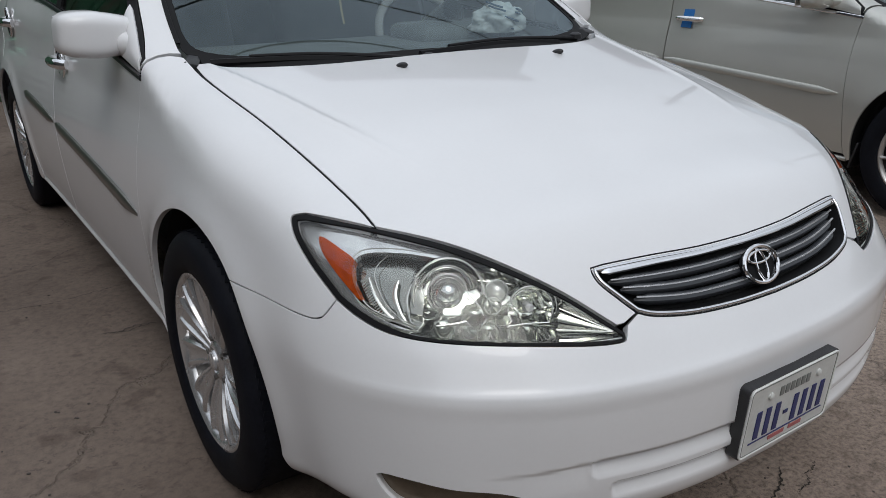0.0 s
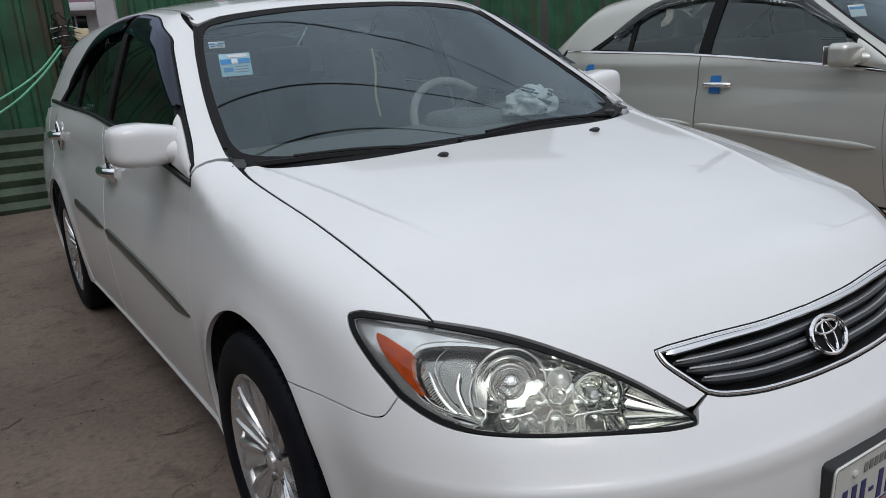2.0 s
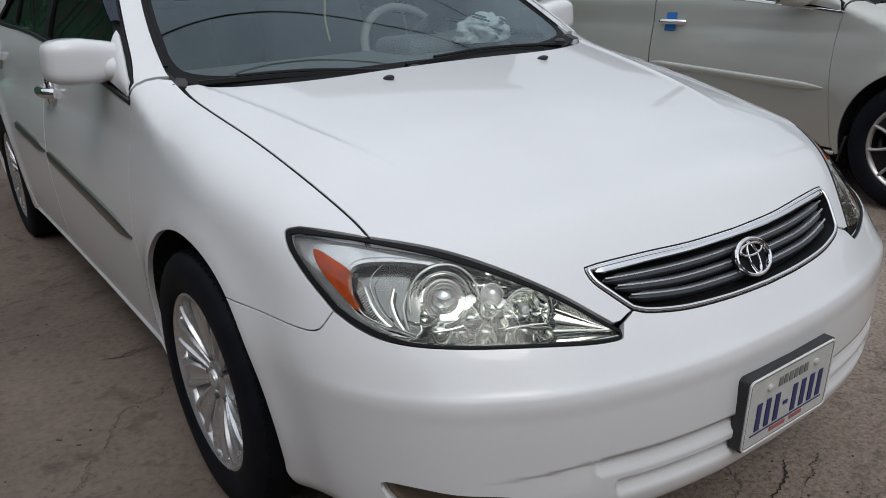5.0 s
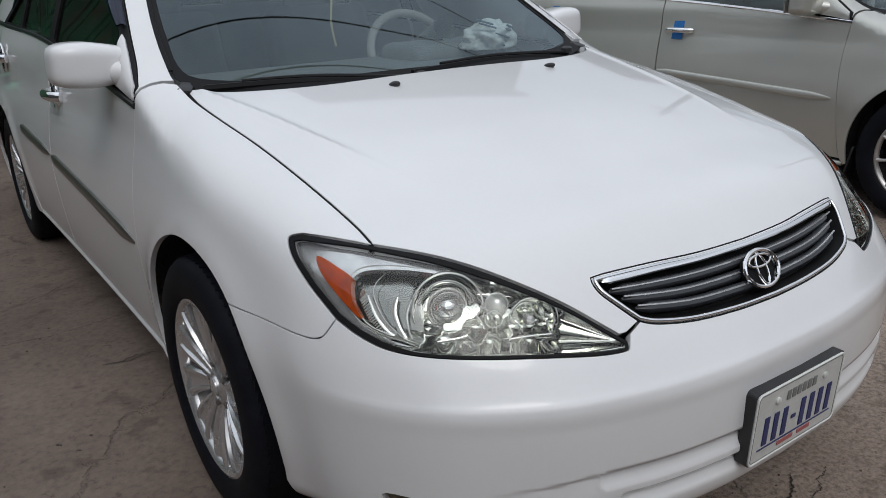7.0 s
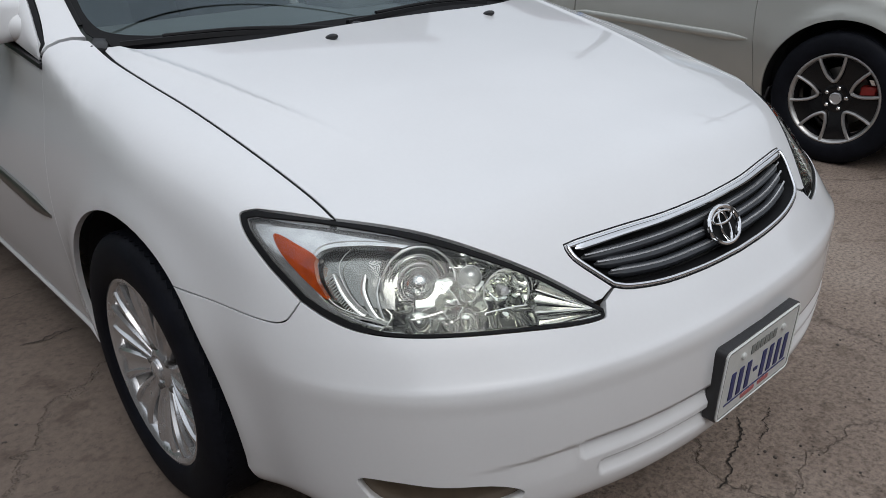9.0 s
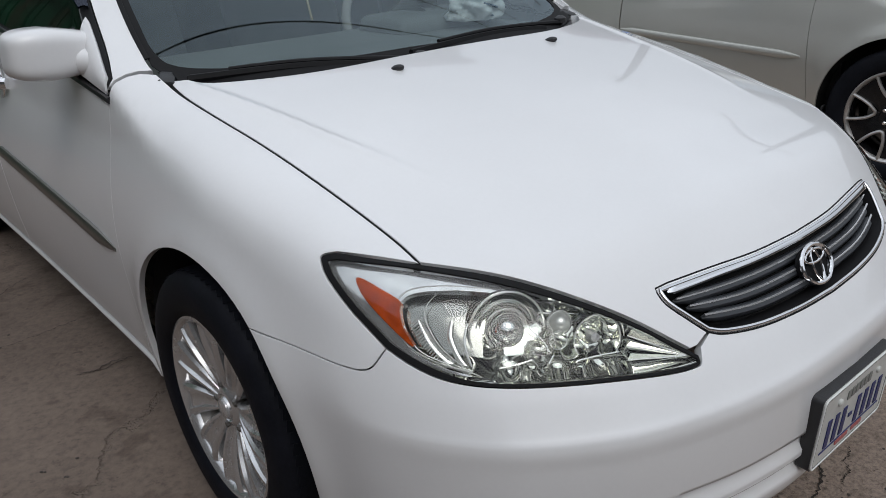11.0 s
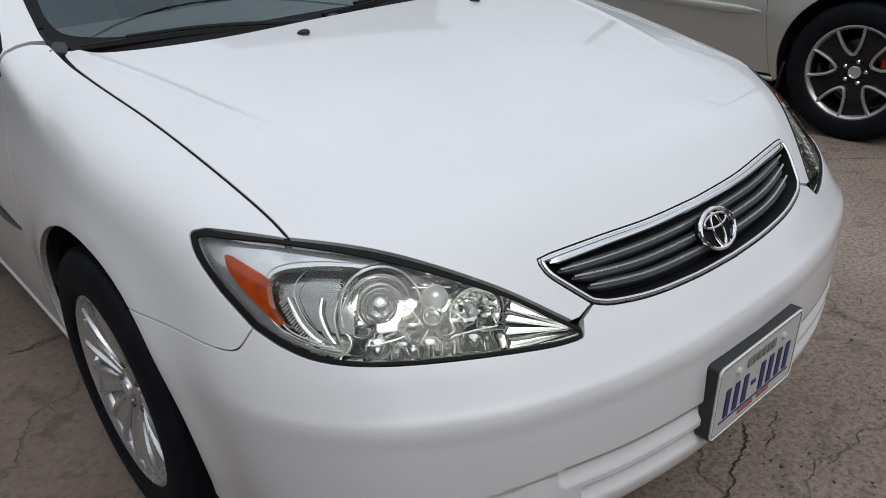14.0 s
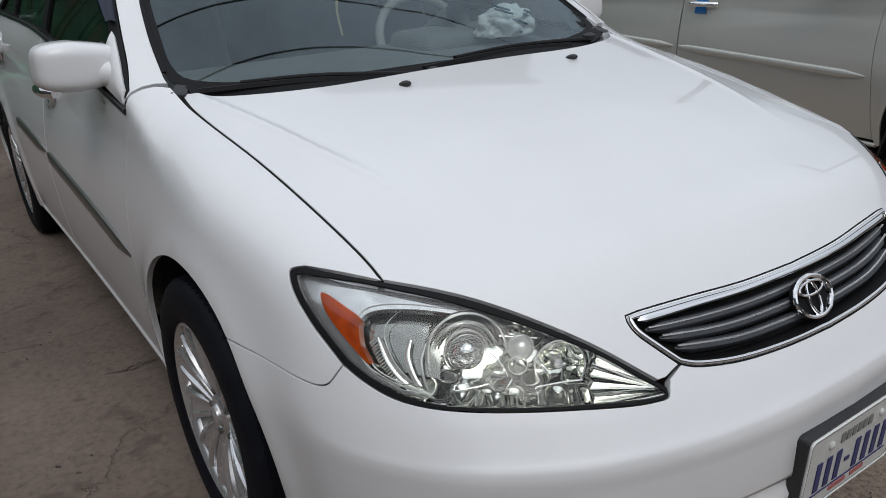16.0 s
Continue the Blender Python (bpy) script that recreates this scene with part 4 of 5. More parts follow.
def saloon(paint, style, label, at):
    """A four-door saloon, built at the origin and then put in its place."""
    white = style == "alloy"
    car = tagged(new("car"), label, "car", "parked saloons")
    P = lambda pts: [tuple(p) for p in pts]
    # bonnet
    seam, rear = smooth_path(HOOD_SEAM, 4), smooth_path([HOOD_SEAM[0]] + HOOD_REAR, 4)
    half = P(on_top(body, rear[::-1])[:-1]) + P(on_top(body, seam)[:-1]) + P(LAMP_TOP)[:-2]
    half += [(-.376, -.842, .634), (-.344, -.838, .643)] + P(GRILLE_SIDE[::-1])[1:-1] + P(GRILLE_TOP)
    panel("bonnet", body, NOSE_VIEW, half[:-1] + P(mirrored(half))[:-1], paint, car, step=.0105 if white else .03, gap=.0040, lip=.03)
    # bumper with its fog lamp holes
    fogs = [fog_lamp(car, s) for s in (-1, 1)]
    a = on_side(body, arch(0, 128, 189, 14))
    half = P(a[::-1]) + P(BUMPER_SEAM[::-1])[:-1] + P(LAMP_LOW[::-1]) + [(-.374, -.846, .628), (-.345, -.842, .640)] + P(GRILLE_LOW)
    low = [(-.83, -.39, .225), (-.80, -.55, .235), (-.62, -.79, .24), (-.30, -.92, .245), (0, -.94, .245)]
    panel("front_bumper", body, WRAP, P(low[::-1]) + P(half)[:-1] + P(mirrored(half)) + P(mirrored(low[::-1]))[:-1], paint, car, holes=fogs, step=.0062 if white else .02, gap=.0018, lip=.02)
    number_plate(car)
    grille(car)
    for s in (-1, 1):
        side, slant = (SIDE_R, SLANT_R) if s < 0 else (SIDE_L, SLANT_L)
        S = lambda pts: [(s * abs(p[0]), p[1], p[2]) for p in pts]
        headlamp(car, s)
        # wing
        door_seam = [(.402, .264), (.422, .35), (.450, .60), (.458, .80), (.446, .930)]
        wing = P(on_top(body, seam)) + P(smooth_path([LAMP_TOP[0], LAMP_OUT[-1]], 6))[1:-1] + P(LAMP_OUT[::-1]) + P(BUMPER_SEAM)
        wing += P(on_side(body, arch(0, 128, -13, 30))) + P(on_side(body, [(.378, .232)])) + P(on_side(body, smooth_path(door_seam, 4)))[:-1] + [(-.797, .446, .934), (-.775, .442, .952), (-.752, .436, .964), (-.730, .424, .972), (-.714, .405, .972)]
        panel("wing", skin, slant, S(wing), paint, car, step=.03, gap=.0018, lip=.014)
        # black tube in place of the shade inside the bonnet's panel gap
        gutter = np.array(S(on_top(body, seam)))
        gutter = gutter - .0075 * gradient(body, gutter)
        part("bonnet_gap_shade", tube([tuple(q) for q in gutter], .0062, 6), GASKET, car, "black strip for the shade in the bonnet gap")
        liner = upper_half(lathe([(.39, -.10), (.39, .085)], 48, Matrix.Translation((s * .74, 0, .325))))
        part("wheel_liner", liner, DARK, car)
        part("mud_flap", block(.10, .012, .14, Matrix.Translation((s * .805, .352, .265)) @ pose(0, 0, 0, 12, 0, 0), .004, 1), BLACK, car, "small black mud flap")
        part("wheel_liner", upper_half(lathe([(.39, -.10), (.39, .10)], 48, Matrix.Translation((s * .74, 2.72, .325)))), DARK, car)
        for wy in (0, 2.72):
            wheel(car, wy, s, style)
        # doors
        rear_seam = [(1.61, 1.036), (1.608, .80), (1.602, .40), (1.596, .264)]
        belt = smooth_path(BELT, 4)
        fb = [tuple(q) for q in belt if q[0] < 1.59]
        front = fb + rear_seam + [(1.0, .262)] + [tuple(q) for q in smooth_path(door_seam, 4)][:-1]
        fd = panel("front_door", skin, side, S(on_side(skin, front)), paint, car, step=.035, gap=.0015)
        last = [(2.80, 1.05), (2.812, .92), (2.79, .80)] + arch(2.72, 78, 172, 16, .415)[:-3] + [(2.30, .34), (2.272, .264)]
        back = [tuple(q) for q in belt if q[0] > 1.63] + last + [(1.9, .262), (1.602, .264), (1.608, .40), (1.614, .80), (1.616, 1.036)]
        rd = panel("rear_door", skin, side, S(on_side(skin, back)), paint, car, step=.035, gap=.0015)
        quarter = [(2.815, 1.05), (2.827, .92), (2.805, .80)] + [q for q in arch(2.72, 78, 172, 16, .430)[:-3]] + [(2.31, .36), (2.282, .234)]
        quarter += [(2.335, .234)] + arch(2.72, 190, -10, 30) + [(3.12, .22), (3.5, .24), (3.74, .35), (3.78, .6), (3.76, .88), (3.70, .98), (3.2, 1.01)]
        panel("rear_wing", skin, side, S(on_side(skin, quarter)), paint, car, step=.04)
        # dark tube whose colour gives the shade between doors and sill
        part("sill_gap_shade", tube([(s * .806, .37, .250), (s * .802, 2.31, .250)], .030, 8), DARK, car)
        low = on_side(body, smooth_path([(.385, .238), (.9, .236), (1.6, .236), (2.285, .238)], 4), s)
        part("sill", tube([tuple(q - .010 * np.array((s, 0, 0))) for q in low], .0125, 10), paint, car)
        # side mouldings
        mould = MOULD if white else paint
        strip(skin, S(on_side(skin, [(.478, .564), (.9, .585), (1.3, .605), (1.60, .62)])), (-s, 0, 0), .040, .012, mould, "side_moulding", fd, "brushed strip" if white else "")
        strip(skin, S(on_side(skin, [(1.64, .622), (2.0, .64), (2.24, .652)])), (-s, 0, 0), .038, .012, mould, "side_moulding", rd)
        door_handle(car, 1.475, .862, s, not white)
        door_handle(car, 2.520, .930, s, not white)
        # windows, their black frames and the smoked visors
        edge = [tuple(q) for q in smooth_path([(2.515, 1.083)] + WINDOW_TOP, 5)]
        bl = [(y, z + .006) for y, z in belt if .66 < y < 2.50]
        grown = FRAME_TOP
        outer = S(on_side(cabin, [(.450, .938)] + [(y, z - .012) for y, z in belt if .6 < y < 2.53] + [tuple(q) for q in smooth_path(grown, 5)]))
        panes = {"front": [(y, z) for y, z in [(.640, .975)] + [q for q in bl if .70 < q[0] < 1.55] + [(1.555, 1.044), (1.545, 1.20), (1.525, 1.385)] + [q for q in edge if .66 < q[0] < 1.51]],
                 "rear": [(y, z) for y, z in [(1.640, 1.048)] + [q for q in bl if 1.66 < q[0] < 2.15] + [(2.180, 1.070), (2.170, 1.285)] + [q for q in edge if 1.62 < q[0] < 2.155] + [(1.61, 1.385)]],
                 "quarter": [(2.215, 1.074), (2.485, 1.087), (2.36, 1.160), (2.212, 1.252)]}
        holes = [S(on_side(cabin, q)) for q in panes.values()]
        panel("window_frame", cabin, side, outer, GASKET, car, holes=holes, step=.014, gap=.001, lip=.012, lift=.001, label="black window frame")
        for q in holes:
            panel("window", deeper(cabin, .008), side, q, PANE if white else PANE_LIGHT, car, step=.05, gap=-.006, lip=0, label="tinted side window").visible_shadow = False
        strip(skin, S(on_side(skin, [(y, z - .002) for y, z in BELT])), (-s, 0, 0), .016, .006, SATIN if white else CHROME, "belt_trim", car, taper=False)
        crest = [(q[0], q[1] - .003) for q in smooth_path(FRAME_TOP, 5)]
        vis = [q for q in crest if .665 < q[0] < 1.56]
        low_edge = [(y + .006 + .012 * min(1, max(0, (y - .66) / .3)), z - .006 - .062 * min(1, max(0, (y - .66) / .55))) for y, z in vis]
        visor(car, S(on_side(cabin, vis)), S(on_side(cabin, low_edge)), VISOR if white else CLEAR_VISOR, "smoked plastic rain visor" if white else "clear plastic rain visor")
        vis = [q for q in crest if 1.60 < q[0] < 2.36]
        low_edge = [(y - .02, z - .062) for y, z in vis]
        visor(car, S(on_side(cabin, vis)), S(on_side(cabin, low_edge)), VISOR if white else CLEAR_VISOR)
        # pillar and roof rail
        screen_edge = [(-.714, .415, .986), (-.716, .460, 1.010), (-.703, .566, 1.070), (-.677, .700, 1.150), (-.629, .882, 1.260), (-.581, 1.026, 1.348)]
        ditch = [(-.565, 1.20), (-.552, 1.50), (-.540, 2.0), (-.540, 2.40), (-.545, 2.66)]
        rail = P(smooth_path(screen_edge, 4))[:-1] + P(on_top(cabin, smooth_path(ditch, 4))) + [(-.59, 2.90, 1.24), (-.66, 3.12, 1.08)] + P(on_side(skin, [(3.20, 1.022), (2.83, 1.054), (2.80, 1.090), (2.68, 1.086)]))
        rail += P(on_side(cabin, [tuple(q) for q in smooth_path(grown, 5)])) + [(-.798, .454, .940), (-.776, .450, .957), (-.752, .445, .969), (-.730, .434, .978)]
        panel("roof_rail", skin, slant, S(rail), paint, car, step=.03, gap=.0016)
        strip(cabin, S(on_top(cabin, [(-.568, 1.066)] + [(x + .003, y) for x, y in ditch])), (0, 0, -1), .014, .002, SATIN, "roof_trim", car, "black roof trim", -.002, False)
        strip(cabin, S(smooth_path([(x + .004, y, z) for x, y, z in screen_edge[1:]], 2)), tuple(SCREEN_VIEW.d), .012, .003, GASKET, "pillar_trim", car, taper=False)
        mirror(car, s, paint)
        cap = block(.040, .060, .022, Matrix.Translation((s * .702, .385, .968)) @ pose(0, 0, 0, 14, -8 * s, 30 * s), .006)
        part("cowl_cap", cap, BLACK, car)
    # screen
    half = [(0, .182, .950), (-.307, .206, .949), (-.537, .278, .954), (-.688, .361, .964), (-.712, .438, .999), (-.699, .566, 1.071), (-.673, .700, 1.151), (-.624, .882, 1.261), (-.574, 1.023, 1.348), (-.484, 1.050, 1.379), (-.254, 1.034, 1.398), (0, 1.025, 1.403)]
    full = P(half) + P(mirrored(half))[1:-1]
    inner = [(0, .235, .979), (-.307, .258, .977), (-.537, .329, .982), (-.660, .403, .993), (-.687, .471, 1.023), (-.674, .572, 1.081), (-.649, .704, 1.159), (-.602, .879, 1.264), (-.554, .990, 1.335), (-.484, 1.010, 1.358), (-.255, 1.000, 1.380), (0, .992, 1.385)]
    hole = P(smooth_path(inner + P(mirrored(inner))[1:-1], 3, True))
    screen = panel("windscreen", deeper(cabin, .004), SCREEN_VIEW, full, SCREEN, car, step=.05, gap=.001, lip=0, label="laminated windscreen")
    screen.visible_shadow = False
    panel("frit_band", deeper(cabin, .002), SCREEN_VIEW, full, GASKET, screen, holes=[hole], step=.03, gap=.001, lip=.004, label="black printed band")
    strip_half = [(0, .898, 1.337), (-.255, .906, 1.332), (-.484, .915, 1.308), (-.610, .913, 1.281), (-.574, 1.023, 1.348), (-.484, 1.050, 1.379), (-.254, 1.034, 1.398), (0, 1.025, 1.403)]
    panel("sun_strip", deeper(cabin, .006), SCREEN_VIEW, P(strip_half) + P(mirrored(strip_half))[1:-1], SUN_STRIP, screen, step=.05, gap=.002, lip=0, label="smoked sun strip").visible_shadow = False
    top = on_top(cabin, smooth_path([(0, 1.022), (-.254, 1.031), (-.484, 1.047), (-.574, 1.044)] + [(x + .008, y) for x, y in ditch] + [(-.40, 2.74), (0, 2.78)], 4))
    panel("roof", cabin, TOP, P(top)[:-1] + P(mirrored(top))[:-1], paint, car, step=.05, gap=.002)
    back_view = Flat((0, -.75, -.65))
    half = [(0, 2.80, 1.40), (-.40, 2.76, 1.36), (-.535, 2.70, 1.34), (-.60, 2.95, 1.18), (-.64, 3.10, 1.08), (-.35, 3.16, 1.07), (0, 3.18, 1.07)]
    panel("rear_window", deeper(cabin, .004), back_view, P(half) + P(mirrored(half))[1:-1], PANE if white else PANE_LIGHT, car, step=.06, gap=.001, lip=0).visible_shadow = False
    half = [(0, 3.14), (-.35, 3.12), (-.62, 3.10), (-.64, 3.4), (-.62, 3.72), (0, 3.80)]
    lid = on_top(body, half)
    panel("boot_lid", body, TOP, P(lid) + P(mirrored(lid))[1:-1], paint, car, step=.05)
    rear_view = Flat((0, -1, -.05))
    panel("rear_bumper", body, rear_view, [(-.80, 3.7, .24), (-.82, 3.7, .60), (-.70, 3.75, .94), (.70, 3.75, .94), (.82, 3.7, .60), (.80, 3.7, .24)], paint, car, step=.05)
    # cowl, wipers, washer jets
    half = [(-.70, .36), (-.48, .19), (-.16, .155), (0, .155)]
    fore = [(0, .26), (-.30, .29), (-.52, .38), (-.68, .50)]
    c = on_top(deeper(body, .020), fore + half)
    panel("cowl", deeper(body, .020), TOP, P(c)[:-1] + P(mirrored(c))[:-1], BLACK, car, step=.04, gap=0, lip=0, label="black plastic cowl")
    front = [(0, .179, .949), (-.307, .202, .947), (-.537, .274, .952), (-.685, .357, .963)]
    back = [(-.685, .392, .982), (-.537, .318, .976), (-.307, .255, .975), (0, .232, .976)]
    panel("cowl_grille", deeper(cabin, -.004), SCREEN_VIEW, P(smooth_path(front, 4)) + P(smooth_path(back, 4)) + P(mirrored(smooth_path(back, 4)))[1:] + P(mirrored(smooth_path(front, 4)))[:-1], GASKET, car, step=.03, gap=0, lip=.006)
    wiper(car, (-.10, .190, .954), (-.655, .352, .976))
    wiper(car, (.56, .290, .966), (-.10, .222, .974))
    for x in (-.245, .305):
        z = on_top(body, [(x, .10)])[0][2]
        bm = bmesh.new()
        bmesh.ops.create_uvsphere(bm, u_segments=16, v_segments=10, radius=1, matrix=Matrix.Translation((x, .10, z + .002)) @ pose(0, 0, 0, -14, 0, 12) @ Matrix.Diagonal((.012, .020, .009, 1)))
        part("washer_jet", bm, BLACK, car)
    # inside
    part("floorpan", block(1.40, 3.2, .06, Matrix.Translation((0, 1.75, .30))), DARK, car)
    part("engine_bay", block(.90, .70, .30, Matrix.Translation((0, -.05, .50))), DARK, car)
    part("bulkhead", block(1.44, .06, .58, Matrix.Translation((0, .36, .60))), DARK, car)
    part("boot_floor", block(1.30, .9, .5, Matrix.Translation((0, 3.2, .58))), DARK, car)
    bm = block(1.36, .56, .26, Matrix.Translation((0, .66, .82)), .07, 4)
    dash = part("dashboard", bm, DASH, car, "grey dashboard")
    part("instrument_hood", block(.42, .26, .09, Matrix.Translation((.36, .72, .955)), .04, 3), DASH, dash)
    w = tagged(new("steering_wheel"), "grey steering wheel")
    w.parent = car
    w.matrix_basis = pose(.37, .93, .925, 60, 0, 0)
    part("rim", ring_tube([(.188 * math.cos(2 * math.pi * k / 40), .188 * math.sin(2 * math.pi * k / 40), 0) for k in range(40)], .0165, 10), CLOTH, w)
    part("boss", block(.15, .12, .05, None, .02), CLOTH, w)
    for a in (0, 180, 270):
        part("spoke", block(.12, .03, .02, Matrix.Rotation(radians(a), 4, "Z") @ Matrix.Translation((.12, 0, 0)), .006), CLOTH, w)
    part("column", lathe([(.04, 0), (.045, .28)], 16, Matrix.Translation((.37, .98, .92)) @ Matrix.Rotation(radians(90), 4, "Z") @ Matrix.Rotation(radians(25), 4, "Y") @ Matrix.Rotation(radians(180), 4, "Z")), DASH, car)
    for x in (-.37, .37):
        seat(car, x, 1.35, .52, CLOTH)
    seat(car, 0, 2.25, 1.30, CLOTH, True)
    part("rear_mirror", block(.24, .03, .065, Matrix.Translation((0, .87, 1.26)), .014), BLACK, car)
    car.matrix_basis = at
    return car


# ---- the yard ----
FOG = material("fog_lamp_brown", (0.20, 0.155, 0.115), 0.25, metal=0.4, vary=0.15, scale=30)
MOULD = material("brushed_moulding", (0.22, 0.215, 0.20), 0.3, metal=0.85, vary=0.08, scale=60)
CLEAR_VISOR = glass("clear_visor", (0.62, 0.64, 0.66), 1.0, 1.5, 0.03)
GREEN_OLD = material("faded_green_sheet", (0.030, 0.052, 0.030), 0.6, vary=0.5, scale=5, fine=0.2, fine_scale=60)


def rusted(name, paint, rust):
    """Painted sheet metal with rust that runs down it in streaks."""
    m = material(name, paint, 0.5, vary=0.5, scale=2.5, fine=0.1, fine_scale=40)
    n, l = m.node_tree.nodes, m.node_tree.links
    b = n["Principled BSDF"]
    tc, wide, run, amount, mix = (n.new("ShaderNode" + k) for k in ("TexCoord", "Mapping", "TexNoise", "MapRange", "Mix"))
    wide.inputs["Scale"].default_value = (7.0, 7.0, 0.9)
    run.inputs["Scale"].default_value, run.inputs["Detail"].default_value, run.inputs["Roughness"].default_value = 1.0, 7, 0.65
    amount.inputs["From Min"].default_value, amount.inputs["From Max"].default_value = 0.50, 0.66
    amount.inputs["To Max"].default_value = 0.85
    mix.data_type = "RGBA"
    l.new(tc.outputs["Object"], wide.inputs["Vector"])
    l.new(wide.outputs[0], run.inputs["Vector"])
    l.new(run.outputs["Fac"], amount.inputs["Value"])
    l.new(amount.outputs[0], mix.inputs[0])
    l.new(b.inputs["Base Color"].links[0].from_socket, mix.inputs[6])
    mix.inputs[7].default_value = (*rust, 1)
    l.new(mix.outputs[2], b.inputs["Base Color"])
    b.inputs["Roughness"].default_value = 0.6
    return m


def ground_material(name, dark, mid, pale, grit_scale, grit_mix, flecks, relief, crack_scale=0.45, crack_mix=0.85, chip_scale=55):
    m = bpy.data.materials.new(name)
    m.use_nodes = True
    n, l = m.node_tree.nodes, m.node_tree.links
    b = n["Principled BSDF"]
    tc = n.new("ShaderNodeTexCoord")

    def tex(kind, scale, detail=5, rough=0.55):
        t = n.new("ShaderNodeTex" + kind)
        t.inputs["Scale"].default_value = scale
        if kind == "Noise":
            t.inputs["Detail"].default_value, t.inputs["Roughness"].default_value = detail, rough
        l.new(tc.outputs["Object"], t.inputs["Vector"])
        return t

    def ramp(src, stops):
        r = n.new("ShaderNodeValToRGB")
        e = r.color_ramp.elements
        while len(e) < len(stops):
            e.new(0.5)
        for k, (p, c) in enumerate(stops):
            e[k].position, e[k].color = p, (*c, 1)
        l.new(src, r.inputs["Fac"])
        return r.outputs["Color"]

    def blend(kind, fac, a, b2):
        x = n.new("ShaderNodeMix")
        x.data_type, x.blend_type = "RGBA", kind
        if isinstance(fac, float):
            x.inputs[0].default_value = fac
        else:
            l.new(fac, x.inputs[0])
        l.new(a, x.inputs[6])
        l.new(b2, x.inputs[7])
        return x.outputs[2]

    broad = ramp(tex("Noise", 0.9, 6, 0.6).outputs["Fac"], ((0.30, dark), (0.5, mid), (0.72, pale)))
    grit = ramp(tex("Noise", grit_scale, 6, 0.75).outputs["Fac"], ((0.36, (0.35, 0.34, 0.33)), (0.50, (1, 1, 1)), (0.66, (1.5, 1.48, 1.44))))
    col = blend("MULTIPLY", grit_mix, broad, grit)
    spots = ramp(tex("Noise", 9, 3, 0.5).outputs["Fac"], ((0.58, (1, 1, 1)), (0.66, (0.62, 0.59, 0.57))))
    col = blend("MULTIPLY", 0.7, col, spots)
    chip = ramp(tex("Noise", chip_scale, 8, 0.78).outputs["Fac"], ((0.0, (0.22, 0.20, 0.19)), (0.39, (0.34, 0.31, 0.29)), (0.43, (1, 1, 1))))
    patch = ramp(tex("Noise", 6, 4, 0.6).outputs["Fac"], ((0.36, (0, 0, 0)), (0.56, (flecks, flecks, flecks))))
    col = blend("MULTIPLY", patch, col, chip)
    # hairline cracks: the borders of large warped cells
    warp, add = tex("Noise", 2.2, 6, 0.65), n.new("ShaderNodeVectorMath")
    add.operation = "MULTIPLY_ADD"
    add.inputs[1].default_value = (0.55, 0.55, 0)
    l.new(warp.outputs["Color"], add.inputs[0])
    l.new(tc.outputs["Object"], add.inputs[2])
    vor = n.new("ShaderNodeTexVoronoi")
    vor.feature = "DISTANCE_TO_EDGE"
    vor.inputs["Scale"].default_value = crack_scale
    l.new(add.outputs[0], vor.inputs["Vector"])
    crack = ramp(vor.outputs["Distance"], ((0.0, (0.14, 0.125, 0.12)), (0.0009, (0.26, 0.24, 0.23)), (0.0022, (1, 1, 1))))
    l.new(blend("MULTIPLY", crack_mix, col, crack), b.inputs["Base Color"])
    b.inputs["Roughness"].default_value = 0.85
    h1, h2 = n.new("ShaderNodeBump"), n.new("ShaderNodeBump")
    h1.inputs["Strength"].default_value, h1.inputs["Distance"].default_value = relief, 0.008
    h2.inputs["Strength"].default_value, h2.inputs["Distance"].default_value = 0.7, 0.01
    l.new(tex("Noise", 60, 6, 0.7).outputs["Fac"], h1.inputs["Height"])
    l.new(crack, h2.inputs["Height"])
    l.new(h1.outputs[0], h2.inputs["Normal"])
    l.new(h2.outputs[0], b.inputs["Normal"])
    return m


GREEN = rusted("green_sheet", (0.016, 0.085, 0.042), (0.060, 0.042, 0.026))

bm = bmesh.new()
bmesh.ops.create_grid(bm, x_segments=8, y_segments=8, size=400)
ground = part("ground", bm, ground_material("yard_ground", (0.185, 0.140, 0.112), (0.262, 0.204, 0.167), (0.345, 0.282, 0.237), 70, 0.75, 0.9, 1.0, 0.5, 0.30, 42), None, "coarse brown cracked concrete yard", smooth=False)
tagged(ground, "", "ground", "", "structure")
# added slab for the smooth left ground, its colour darkened for shade there
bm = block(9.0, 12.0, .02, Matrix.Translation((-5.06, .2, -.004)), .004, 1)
slab = part("pavement", bm, ground_material("shade_toned_concrete", (0.092, 0.067, 0.053), (0.140, 0.106, 0.086), (0.188, 0.146, 0.120), 45, 0.35, 0.5, 0.35, 0.5, 0.03, 30), None, "smooth dusty concrete with hairline cracks, its colour darkened for shade", smooth=False)
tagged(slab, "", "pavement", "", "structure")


SOIL = material("crack_soil", (0.030, 0.024, 0.020), 0.95, vary=0.3, scale=30)


